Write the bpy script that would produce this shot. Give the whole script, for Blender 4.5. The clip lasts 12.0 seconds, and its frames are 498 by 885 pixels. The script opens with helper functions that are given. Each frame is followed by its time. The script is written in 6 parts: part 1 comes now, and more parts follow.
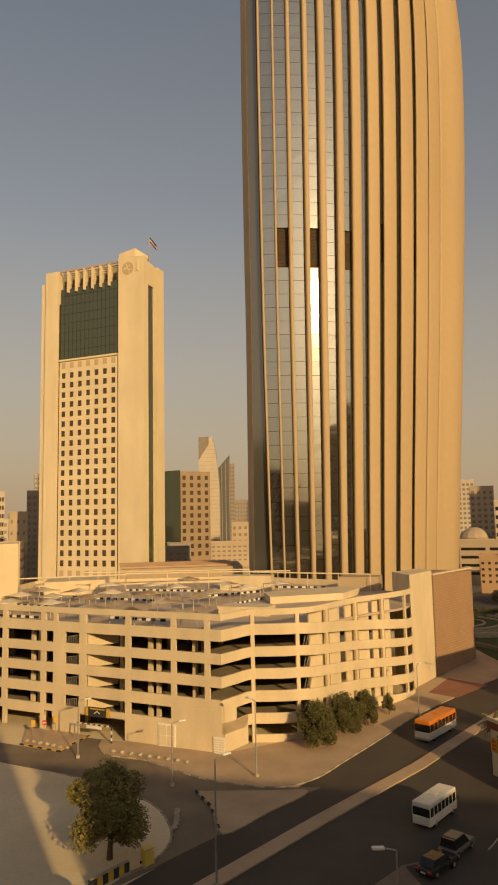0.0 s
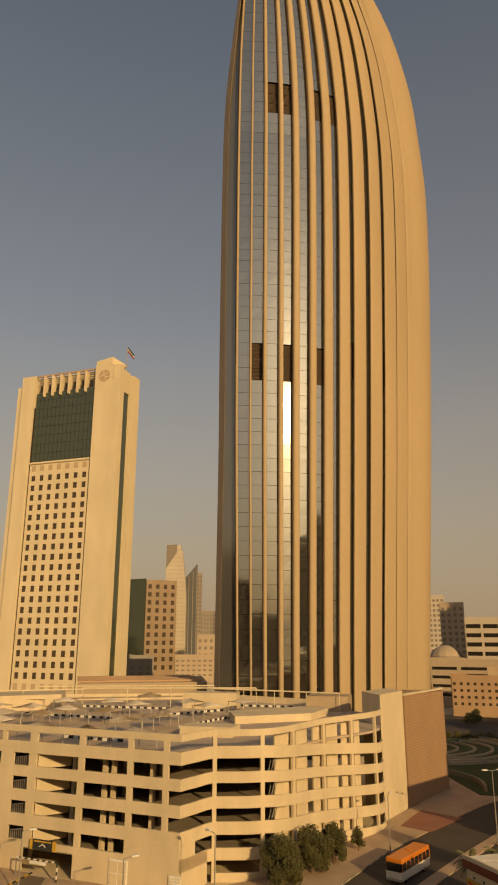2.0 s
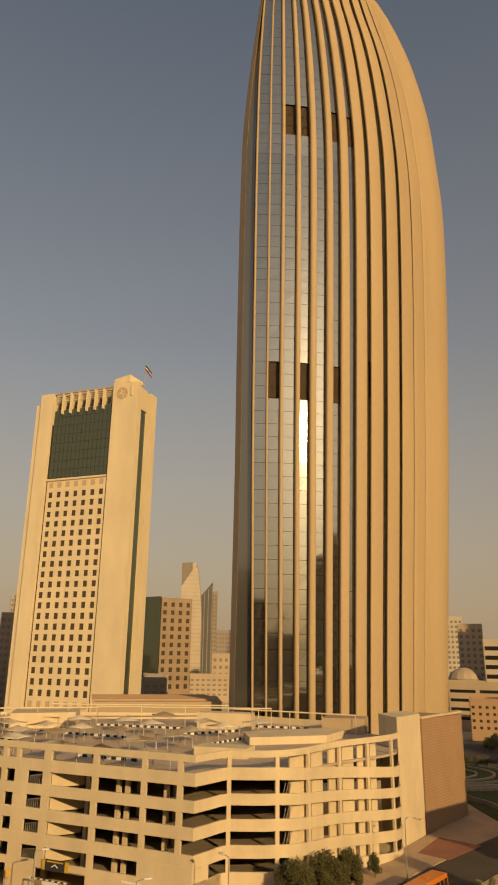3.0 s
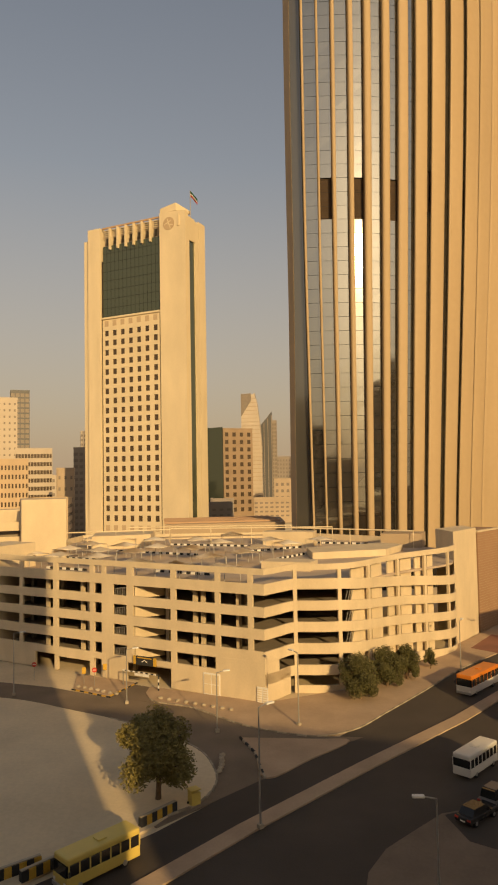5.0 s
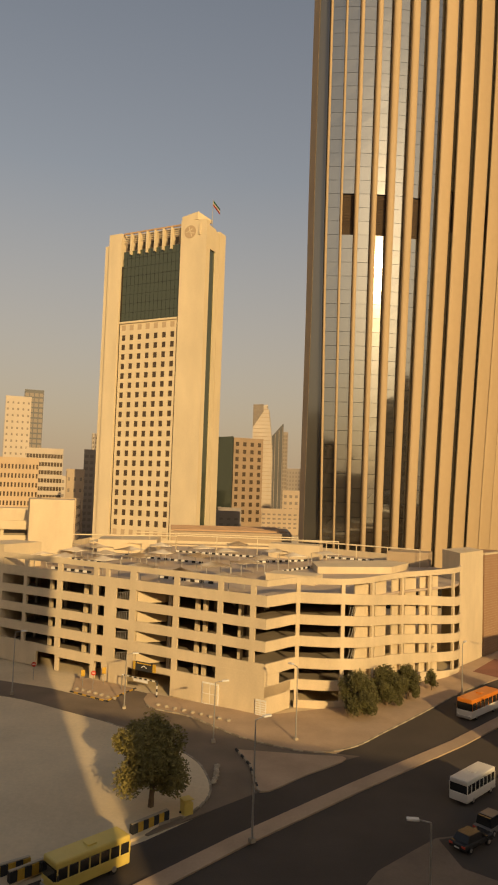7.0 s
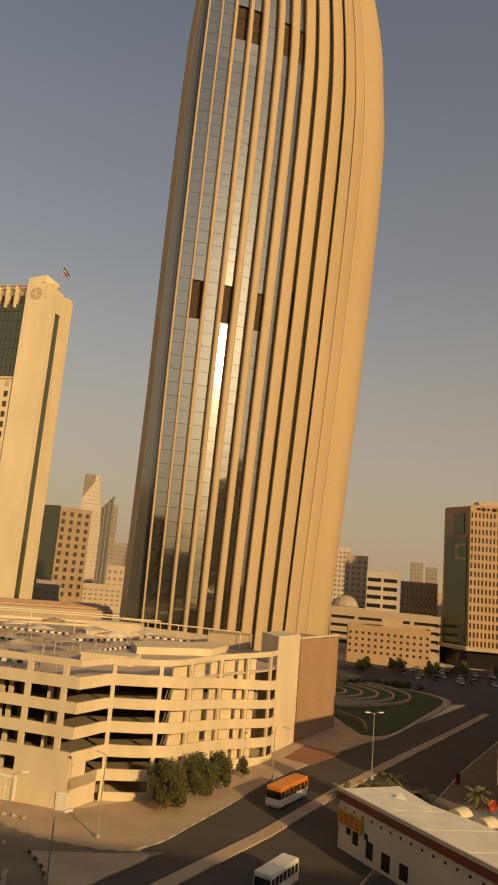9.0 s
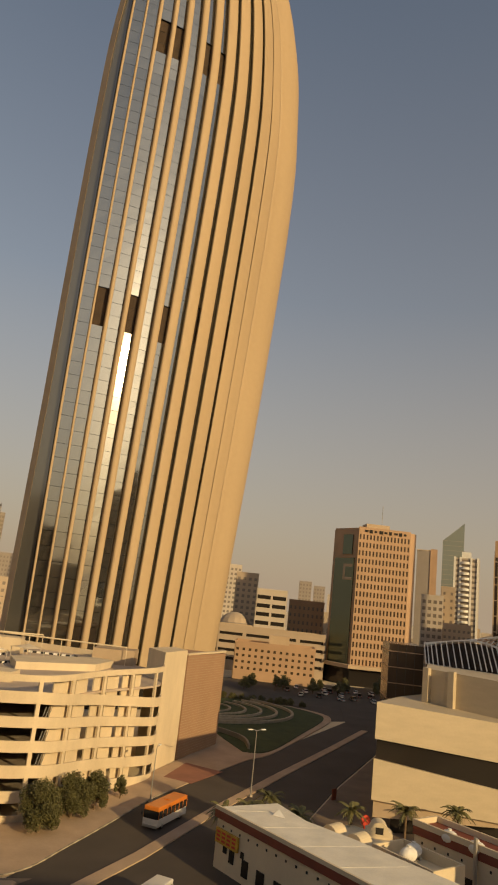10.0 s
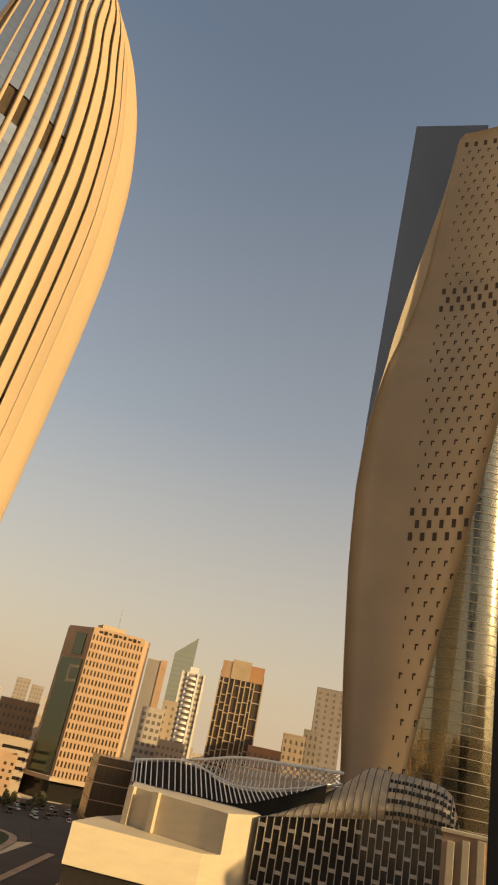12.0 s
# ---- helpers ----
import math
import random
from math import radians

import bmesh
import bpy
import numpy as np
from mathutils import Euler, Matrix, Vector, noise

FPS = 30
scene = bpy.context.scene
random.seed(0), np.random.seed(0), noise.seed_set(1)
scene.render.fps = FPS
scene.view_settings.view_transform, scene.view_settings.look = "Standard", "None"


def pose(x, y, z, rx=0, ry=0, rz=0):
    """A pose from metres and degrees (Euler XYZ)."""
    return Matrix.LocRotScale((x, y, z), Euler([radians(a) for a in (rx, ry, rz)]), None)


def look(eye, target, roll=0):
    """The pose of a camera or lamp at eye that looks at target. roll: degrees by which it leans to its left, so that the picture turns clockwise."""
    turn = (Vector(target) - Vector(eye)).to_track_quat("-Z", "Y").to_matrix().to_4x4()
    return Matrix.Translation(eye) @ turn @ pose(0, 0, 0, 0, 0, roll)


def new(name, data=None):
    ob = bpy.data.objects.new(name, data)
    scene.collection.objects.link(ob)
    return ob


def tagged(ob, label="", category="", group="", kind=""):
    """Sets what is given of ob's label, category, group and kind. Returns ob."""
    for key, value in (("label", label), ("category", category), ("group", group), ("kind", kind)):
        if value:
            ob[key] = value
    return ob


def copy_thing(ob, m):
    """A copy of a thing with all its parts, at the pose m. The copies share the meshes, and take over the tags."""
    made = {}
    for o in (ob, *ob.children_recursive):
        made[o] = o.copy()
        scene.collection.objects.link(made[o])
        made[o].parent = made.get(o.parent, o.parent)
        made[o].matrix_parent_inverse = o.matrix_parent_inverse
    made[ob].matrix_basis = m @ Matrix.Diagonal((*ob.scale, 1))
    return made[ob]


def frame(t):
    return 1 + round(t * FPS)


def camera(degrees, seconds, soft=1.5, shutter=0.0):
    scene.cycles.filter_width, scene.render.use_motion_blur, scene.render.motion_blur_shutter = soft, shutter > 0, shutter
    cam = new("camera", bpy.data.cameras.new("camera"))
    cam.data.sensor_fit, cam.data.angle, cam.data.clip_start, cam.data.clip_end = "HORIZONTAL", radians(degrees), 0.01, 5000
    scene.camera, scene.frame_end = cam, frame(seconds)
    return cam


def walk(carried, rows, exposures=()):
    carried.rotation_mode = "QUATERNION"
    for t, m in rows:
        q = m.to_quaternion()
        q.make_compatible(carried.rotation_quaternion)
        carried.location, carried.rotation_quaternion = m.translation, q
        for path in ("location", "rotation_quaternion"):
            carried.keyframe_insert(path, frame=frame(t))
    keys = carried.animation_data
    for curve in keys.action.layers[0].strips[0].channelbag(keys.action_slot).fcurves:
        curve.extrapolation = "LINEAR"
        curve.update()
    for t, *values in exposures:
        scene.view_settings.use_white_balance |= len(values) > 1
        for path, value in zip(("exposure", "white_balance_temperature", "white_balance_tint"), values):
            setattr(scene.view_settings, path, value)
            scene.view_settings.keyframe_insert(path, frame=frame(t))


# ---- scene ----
# Camera: held at an upper window, turning where it stands.
cam = camera(39.823, 12.0, soft=2.05)
walk(cam, [
    (0.0, pose(0, 0, 32, 96.54, 1.14, -0.06)),
    (0.5, pose(0, 0, 32, 97.67, 1.42, -1.08)),
    (1.0, pose(0, 0, 32, 98.97, 1.53, -1.95)),
    (1.5, pose(0, 0, 32, 103.66, 0.37, -1.39)),
    (2.0, pose(0, 0, 32, 105.57, -0.06, -2.76)),
    (2.5, pose(0, 0, 32, 107.90, -0.96, -2.52)),
    (3.0, pose(0, 0, 32, 107.06, -0.74, -1.54)),
    (3.2, pose(0, 0, 32, 103.52, -0.62, -0.13)),
    (4.8, pose(0, 0, 32, 93.11, 1.04, 3.38)),
    (5.0, pose(0, 0, 32, 93.00, 1.00, 3.47)),
    (5.5, pose(0, 0, 32, 91.94, 0.84, 5.91)),
    (6.0, pose(0, 0, 32, 92.39, 0.71, 5.82)),
    (6.5, pose(0, 0, 32, 93.60, -0.17, 4.85)),
    (7.0, pose(0, 0, 32, 93.86, -1.88, 4.19)),
    (7.2, pose(0, 0, 32, 93.71, -1.49, 2.42)),
    (8.8, pose(0, 0, 32, 100.02, -4.49, -8.62)),
    (9.0, pose(0, 0, 32, 101.04, -4.78, -10.10)),
    (9.5, pose(0, 0, 32, 102.92, -5.68, -16.78)),
    (10.0, pose(0, 0, 32, 103.14, -6.13, -19.07)),
    (10.5, pose(0, 0, 32, 106.03, -5.46, -27.19)),
    (11.0, pose(0, 0, 32, 110.40, -6.25, -33.35)),
    (11.5, pose(0, 0, 32, 112.06, -9.28, -37.41)),
    (12.0, pose(0, 0, 32, 114.80, -11.24, -41.48)),
], exposures=[(0, -0.05, 8200, 10), (1.0, -0.12, 8250, 10), (2.0, -0.24, 8300, 10), (2.6, -0.22, 8200, 10), (3.2, -0.12, 8200, 10), (5.0, 0.0, 8000, 10), (7.2, 0.0, 8000, 10), (8.8, -0.05, 8200, 10), (9.1, -0.05, 8000, 10), (9.5, -0.05, 7100, 9), (10.5, -0.03, 7400, 8), (11.0, 0.14, 7450, 8), (12.0, 0.58, 7400, 6)])
# ---- light ----
SUN_EL, SUN_AZ = 18.0, 154.7
world = bpy.data.worlds.new("sky")
scene.world = world
world.use_nodes = True
wn, wl = world.node_tree.nodes, world.node_tree.links
sky = wn.new("ShaderNodeTexSky")
sky.sky_type = "NISHITA"
sky.sun_disc = False
sky.sun_elevation = radians(SUN_EL)
sky.sun_rotation = radians(SUN_AZ)
sky.air_density, sky.dust_density, sky.ozone_density = 1.0, 2.0, 1.0
# dust haze that thickens towards the horizon all round
wco = wn.new("ShaderNodeTexCoord")
wsep = wn.new("ShaderNodeSeparateXYZ")
wl.new(wco.outputs["Generated"], wsep.inputs[0])
wramp = wn.new("ShaderNodeValToRGB")
wramp.color_ramp.interpolation = "LINEAR"
wramp.color_ramp.elements[0].position, wramp.color_ramp.elements[0].color = 0.0, (0.95, 0.95, 0.95, 1)
wramp.color_ramp.elements[1].position, wramp.color_ramp.elements[1].color = 0.8, (0.05, 0.05, 0.05, 1)
for at_, f_ in ((0.16, 0.68), (0.42, 0.25)):
    wmid = wramp.color_ramp.elements.new(at_)
    wmid.color = (f_, f_, f_, 1)
wl.new(wsep.outputs["Z"], wramp.inputs[0])
wmix = wn.new("ShaderNodeMix")
wmix.data_type = "RGBA"
wl.new(wramp.outputs[0], wmix.inputs[0])
wl.new(sky.outputs[0], wmix.inputs[6])
wmix.inputs[7].default_value = (3.75, 2.92, 2.2, 1)
wl.new(wmix.outputs[2], wn["Background"].inputs[0])
wn["Background"].inputs[1].default_value = 0.114
sun = new("sun", bpy.data.lights.new("sun", "SUN"))
sun.data.energy, sun.data.angle, sun.data.color = 3.85, radians(0.6), (1.0, 0.74, 0.40)
sd = Vector((math.sin(radians(SUN_AZ)) * math.cos(radians(SUN_EL)), math.cos(radians(SUN_AZ)) * math.cos(radians(SUN_EL)), math.sin(radians(SUN_EL))))
sun.matrix_world = look(sd * 100, (0, 0, 0))


# ---- materials ----
def mat(name, base, rough=0.8, metal=0.0, scale=0.5, vary=0.18, bump=0.15, fine=8.0, rand=0.0, spec=0.4, streak=0.0):
    """A painted, plastered or stone surface: colour varied by large stains and fine grain, slight relief."""
    m = bpy.data.materials.new(name)
    m.use_nodes = True
    n, l = m.node_tree.nodes, m.node_tree.links
    b = n["Principled BSDF"]
    b.inputs["Roughness"].default_value = rough
    b.inputs["Metallic"].default_value = metal
    b.inputs["Specular IOR Level"].default_value = spec
    co = n.new("ShaderNodeTexCoord")
    big = n.new("ShaderNodeTexNoise")
    big.inputs["Scale"].default_value, big.inputs["Detail"].default_value = scale, 6
    small = n.new("ShaderNodeTexNoise")
    small.inputs["Scale"].default_value, small.inputs["Detail"].default_value = fine, 4
    mp = n.new("ShaderNodeMapping")
    if streak:
        mp.inputs["Scale"].default_value = (1, 1, streak)
    l.new(co.outputs["Object"], mp.inputs[0])
    l.new(mp.outputs[0], big.inputs["Vector"])
    l.new(co.outputs["Object"], small.inputs["Vector"])
    add = n.new("ShaderNodeMath")
    add.operation = "MULTIPLY_ADD"
    add.inputs[1].default_value = 0.35
    l.new(small.outputs[0], add.inputs[0])
    l.new(big.outputs[0], add.inputs[2])
    last = add.outputs[0]
    if rand:
        oi = n.new("ShaderNodeObjectInfo")
        ra = n.new("ShaderNodeMath")
        ra.operation = "MULTIPLY_ADD"
        ra.inputs[1].default_value = rand
        l.new(oi.outputs["Random"], ra.inputs[0])
        l.new(last, ra.inputs[2])
        last = ra.outputs[0]
    ramp = n.new("ShaderNodeMapRange")
    ramp.inputs["From Min"].default_value, ramp.inputs["From Max"].default_value = 0.35, 1.0
    ramp.inputs["To Min"].default_value, ramp.inputs["To Max"].default_value = 1 - vary, 1 + vary
    l.new(last, ramp.inputs["Value"])
    mul = n.new("ShaderNodeVectorMath")
    mul.operation = "SCALE"
    mul.inputs[0].default_value = base
    l.new(ramp.outputs[0], mul.inputs["Scale"])
    l.new(mul.outputs[0], b.inputs["Base Color"])
    if bump:
        bp = n.new("ShaderNodeBump")
        bp.inputs["Strength"].default_value, bp.inputs["Distance"].default_value = bump, 0.05
        l.new(small.outputs[0], bp.inputs["Height"])
        l.new(bp.outputs[0], b.inputs["Normal"])
    return m


CREAM = mat("cream_paint", (0.66, 0.55, 0.38), 0.75, scale=0.15, fine=3, vary=0.12, streak=0.35)
GARAGE = mat("garage_plaster", (0.62, 0.505, 0.345), 0.85, scale=0.3, fine=4, vary=0.14, streak=0.4)
CONC = mat("tower_concrete", (0.42, 0.305, 0.18), 0.65, scale=0.06, fine=0.6, vary=0.10, streak=0.2, bump=0.05)
CONC_DARK = mat("shaded_concrete", (0.40, 0.30, 0.20), 0.75, scale=0.08, fine=1, vary=0.12)
DECK = mat("parking_deck", (0.48, 0.38, 0.29), 0.9, scale=0.2, fine=3)
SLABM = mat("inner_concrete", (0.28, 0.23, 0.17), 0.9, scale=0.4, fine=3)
DARK = mat("dark_interior", (0.03, 0.025, 0.02), 0.9, bump=0)
# near-black that stands for the shade inside the stone tower's openings
SLOT = mat("recessed_slot", (0.05, 0.036, 0.025), 0.8, bump=0)
LOUVRE = mat("brown_louvre", (0.07, 0.045, 0.028), 0.8, bump=0)
ASPHALT = mat("asphalt", (0.072, 0.057, 0.045), 0.9, scale=0.12, fine=6, vary=0.25, bump=0.3)
LANE = mat("dusty_asphalt", (0.20, 0.15, 0.105), 0.9, scale=0.15, fine=5, vary=0.3, bump=0.3)
SAND = mat("sandy_ground", (0.67, 0.54, 0.355), 0.95, scale=0.08, fine=2.5, vary=0.22, bump=0.5)
# darker copy of the paving; the frontage's shade is put into its colour
PAVE_SHADE = mat("stained_paving", (0.19, 0.14, 0.10), 0.9, scale=0.2, fine=4, vary=0.25, bump=0.3)
PAVE = mat("dusty_paving", (0.44, 0.315, 0.21), 0.9, scale=0.2, fine=4, vary=0.2, bump=0.3)
PAVE_RED = mat("red_paving", (0.27, 0.12, 0.08), 0.9, scale=0.3, fine=5, vary=0.2)
KERB = mat("kerb_concrete", (0.36, 0.30, 0.22), 0.9, scale=0.8, fine=6, vary=0.25, rand=0.3)
KYEL = mat("yellow_paint", (0.55, 0.33, 0.05), 0.8, scale=1, fine=8, vary=0.3)
KBLK = mat("black_paint", (0.03, 0.03, 0.03), 0.8, bump=0)
WHITE = mat("white_paint", (0.75, 0.72, 0.66), 0.6, scale=0.7, fine=5, vary=0.1)
SAIL = mat("shade_fabric", (0.80, 0.70, 0.55), 0.9, scale=0.5, fine=8, vary=0.12)
STEEL = mat("galvanised_steel", (0.42, 0.40, 0.37), 0.45, metal=0.6, scale=2, vary=0.15, bump=0)
SLATE = mat("slate_glass", (0.085, 0.088, 0.092), 0.5, scale=0.1, fine=1, vary=0.12, bump=0)
DSTEEL = mat("dark_steel", (0.07, 0.065, 0.06), 0.5, metal=0.4, scale=2, vary=0.15, bump=0)
BUSH = mat("bush_leaf", (0.085, 0.078, 0.026), 0.65, scale=1.2, fine=9, vary=0.5, bump=0)
LEAF = mat("leaf", (0.19, 0.155, 0.045), 0.65, scale=1.2, fine=9, vary=0.5, bump=0)
PALM = mat("palm_frond", (0.13, 0.12, 0.045), 0.6, scale=1.2, fine=9, vary=0.4, bump=0)
BARK = mat("bark", (0.15, 0.10, 0.06), 0.95, scale=2, fine=10, vary=0.3, bump=0.6)
GRASS = mat("lawn", (0.045, 0.06, 0.018), 0.95, scale=0.3, fine=5, vary=0.35, bump=0.6)
BROWN = mat("brown_stone", (0.44, 0.285, 0.175), 0.8, scale=0.12, fine=2, vary=0.12)
UMBER = mat("umber_plaster", (0.29, 0.21, 0.14), 0.85, scale=0.12, fine=2, vary=0.16)
TAN = mat("tan_plaster", (0.48, 0.36, 0.24), 0.85, scale=0.12, fine=2, vary=0.14)
GREY = mat("grey_plaster", (0.34, 0.29, 0.24), 0.85, scale=0.12, fine=2, vary=0.14)
PINK = mat("orange_plaster", (0.45, 0.24, 0.12), 0.85, scale=0.12, fine=2, vary=0.12)
FAR_WHITE = mat("hazy_white", (0.50, 0.43, 0.35), 0.9, scale=0.1, fine=1, vary=0.1)
FAR_GREY = mat("hazy_grey", (0.29, 0.25, 0.215), 0.9, scale=0.1, fine=1, vary=0.1)
FAR_TAN = mat("hazy_tan", (0.43, 0.34, 0.25), 0.9, scale=0.1, fine=1, vary=0.1)
FAR_PANE = mat("hazy_pane", (0.21, 0.175, 0.145), 0.5, bump=0)
STONE = mat("pale_stone", (0.47, 0.39, 0.29), 0.5, scale=0.05, fine=1.5, vary=0.10, bump=0.05)
TRAV = mat("travertine_panel", (0.50, 0.41, 0.28), 0.55, scale=0.25, fine=3, vary=0.10, streak=4.0, bump=0.05)
BRICKC = mat("terracotta_cladding", (0.33, 0.20, 0.12), 0.8, scale=0.2, fine=4, vary=0.10, bump=0.3)
YEL = mat("yellow_bodywork", (0.66, 0.50, 0.13), 0.35, scale=0.8, vary=0.08, bump=0)
ORA = mat("orange_bodywork", (0.62, 0.19, 0.03), 0.35, scale=0.8, vary=0.08, bump=0)
CARW = mat("white_bodywork", (0.65, 0.62, 0.56), 0.3, scale=0.8, vary=0.06, bump=0)
CARD = mat("black_bodywork", (0.03, 0.028, 0.027), 0.2, scale=0.8, vary=0.06, bump=0)
CARG = mat("grey_bodywork", (0.13, 0.12, 0.11), 0.3, scale=0.8, vary=0.06, bump=0)
RUBBER = mat("rubber", (0.02, 0.02, 0.02), 0.9, bump=0)
RED = mat("red_paint", (0.55, 0.05, 0.025), 0.5, bump=0)
ROOFM = mat("pale_metal_roof", (0.76, 0.70, 0.58), 0.6, scale=0.4, fine=5, vary=0.18)
WEAVE = mat("cladding_grey", (0.36, 0.32, 0.27), 0.5, metal=0.3, rand=0.4, bump=0)
REDBAND = mat("rust_red_fascia", (0.21, 0.055, 0.03), 0.7, scale=0.5, vary=0.2)


def glass(name, base, rough=0.04, metal=0.85, wave=0.0, scale=0.15):
    m = bpy.data.materials.new(name)
    m.use_nodes = True
    n, l = m.node_tree.nodes, m.node_tree.links
    b = n["Principled BSDF"]
    b.inputs["Base Color"].default_value = (*base, 1)
    b.inputs["Roughness"].default_value = rough
    b.inputs["Metallic"].default_value = metal
    if wave:
        co = n.new("ShaderNodeTexCoord")
        no = n.new("ShaderNodeTexNoise")
        no.inputs["Scale"].default_value = scale
        bp = n.new("ShaderNodeBump")
        bp.inputs["Strength"].default_value, bp.inputs["Distance"].default_value = wave, 0.3
        l.new(co.outputs["Object"], no.inputs["Vector"])
        l.new(no.outputs[0], bp.inputs["Height"])
        l.new(bp.outputs[0], b.inputs["Normal"])
    return m


GL_TOWER = glass("tower_glass", (0.325, 0.325, 0.305), 0.06, 0.95, wave=0.06)
GL_GREEN = glass("green_glass", (0.125, 0.145, 0.105), 0.08, 0.6, wave=0.05)
GL_DARK = glass("dark_glass", (0.035, 0.03, 0.026), 0.08, 0.3)
GL_BROWN = glass("window_glass", (0.085, 0.06, 0.04), 0.2, 0.2)
GL_GREY = glass("grey_glass", (0.16, 0.16, 0.155), 0.1, 0.7, wave=0.04)
GL_WING = glass("wing_glass", (0.29, 0.295, 0.30), 0.2, 0.7)
GL_TEAL = glass("teal_glass", (0.26, 0.29, 0.26), 0.25, 0.3)
GL_SUN = glass("gilded_glass", (0.40, 0.36, 0.27), 0.12, 0.9, wave=0.12, scale=0.08)
GL_VEH = glass("vehicle_glass", (0.02, 0.02, 0.02), 0.08, 0.0)


# ---- makers ----
def thing(name, x=0, y=0, z=0, rz=0, label="", category="", group="", kind=""):
    ob = new(name)
    ob.empty_display_size = 0.3
    ob.matrix_world = pose(x, y, z, 0, 0, rz)
    return tagged(ob, label, category, group, kind)


def part(name, bm, material, parent=None, label="", kind="", smooth=False):
    me = bpy.data.meshes.new(name)
    bm.normal_update()
    bm.to_mesh(me)
    bm.free()
    me.materials.append(material)
    if smooth:
        for p in me.polygons:
            p.use_smooth = True
    ob = new(name, me)
    ob.parent = parent
    return tagged(ob, label=label, kind=kind)


def again(ob, x, y, z, rz=0, parent=None):
    """Another object on the same mesh."""
    o = new(ob.name.split(".")[0], ob.data)
    o.parent = parent if parent else ob.parent
    o.matrix_basis = pose(x, y, z, 0, 0, rz)
    return o


def box(bm, x0, x1, y0, y1, z0, z1, bevel=0.0):
    v = [bm.verts.new(p) for p in ((x0, y0, z0), (x1, y0, z0), (x1, y1, z0), (x0, y1, z0), (x0, y0, z1), (x1, y0, z1), (x1, y1, z1), (x0, y1, z1))]
    f = [bm.faces.new([v[i] for i in q]) for q in ((3, 2, 1, 0), (4, 5, 6, 7), (0, 1, 5, 4), (1, 2, 6, 5), (2, 3, 7, 6), (3, 0, 4, 7))]
    if bevel:
        es = list({e for q in f for e in q.edges})
        bmesh.ops.bevel(bm, geom=es, offset=bevel, segments=2, profile=0.5, affect="EDGES")
    return bm


def bx(*a, **k):
    return box(bmesh.new(), *a, **k)


def prism(poly, z0, z1, bm=None):
    """A polygon (anticlockwise from above) drawn up from z0 to z1; either may be a list of heights."""
    bm = bm or bmesh.new()
    n = len(poly)
    a = z0 if isinstance(z0, (list, tuple)) else [z0] * n
    b = z1 if isinstance(z1, (list, tuple)) else [z1] * n
    lo = [bm.verts.new((p[0], p[1], a[i])) for i, p in enumerate(poly)]
    hi = [bm.verts.new((p[0], p[1], b[i])) for i, p in enumerate(poly)]
    bm.faces.new(hi)
    bm.faces.new(lo[::-1])
    for i in range(n):
        j = (i + 1) % n
        bm.faces.new((lo[i], lo[j], hi[j], hi[i]))
    return bm


def ribbon(pts, z0, z1, thick, bm=None):
    """A wall along a line of plan points, its thickness to the left of the way; z0 and z1 may be lists."""
    bm = bm or bmesh.new()
    n = len(pts)
    a = z0 if isinstance(z0, (list, tuple)) else [z0] * n
    b = z1 if isinstance(z1, (list, tuple)) else [z1] * n
    rows = []
    for i, p in enumerate(pts):
        q, r = Vector(pts[max(i - 1, 0)]), Vector(pts[min(i + 1, n - 1)])
        d = (r - q).normalized()
        o = (p[0] - d.y * thick, p[1] + d.x * thick)
        rows.append([bm.verts.new(c) for c in ((p[0], p[1], a[i]), (p[0], p[1], b[i]), (o[0], o[1], b[i]), (o[0], o[1], a[i]))])
    for u, v in zip(rows, rows[1:]):
        for k in range(4):
            bm.faces.new((u[k], v[k], v[(k + 1) % 4], u[(k + 1) % 4]))
    bm.faces.new(rows[0])
    bm.faces.new(rows[-1][::-1])
    bmesh.ops.recalc_face_normals(bm, faces=bm.faces)
    return bm


def tube(bm, a, b, r0, r1=None, n=8):
    a, b = Vector(a), Vector(b)
    r1 = r0 if r1 is None else r1
    d = (b - a).normalized()
    u = d.orthogonal().normalized()
    w = d.cross(u)
    ra = [bm.verts.new(a + (u * math.cos(6.2832 * k / n) + w * math.sin(6.2832 * k / n)) * r0) for k in range(n)]
    rb = [bm.verts.new(b + (u * math.cos(6.2832 * k / n) + w * math.sin(6.2832 * k / n)) * r1) for k in range(n)]
    for k in range(n):
        bm.faces.new((ra[k], ra[(k + 1) % n], rb[(k + 1) % n], rb[k]))
    bm.faces.new(ra[::-1])
    bm.faces.new(rb)
    return bm


def holed(xs, zs, hole, thick, y=0.0):
    """A wall in the local xz plane, cut into cells by xs and zs; hole(i, k) says which cells are open."""
    bm = bmesh.new()
    g = {}

    def vert(i, k, back):
        key = (i, k, back)
        if key not in g:
            g[key] = bm.verts.new((xs[i], y + (thick if back else 0), zs[k]))
        return g[key]
    nx, nz = len(xs) - 1, len(zs) - 1
    for i in range(nx):
        for k in range(nz):
            if not hole(i, k):
                bm.faces.new((vert(i, k, 0), vert(i + 1, k, 0), vert(i + 1, k + 1, 0), vert(i, k + 1, 0)))
                for (p, q), (a, b) in (((i - 1, k), ((i, k + 1), (i, k))), ((i + 1, k), ((i + 1, k), (i + 1, k + 1))), ((i, k - 1), ((i, k), (i + 1, k))), ((i, k + 1), ((i + 1, k + 1), (i, k + 1)))):
                    edge = not (0 <= p < nx and 0 <= q < nz)
                    if edge or hole(p, q):
                        bm.faces.new((vert(*a, 0), vert(*a, 1), vert(*b, 1), vert(*b, 0)))
    bm.normal_update()
    return bm


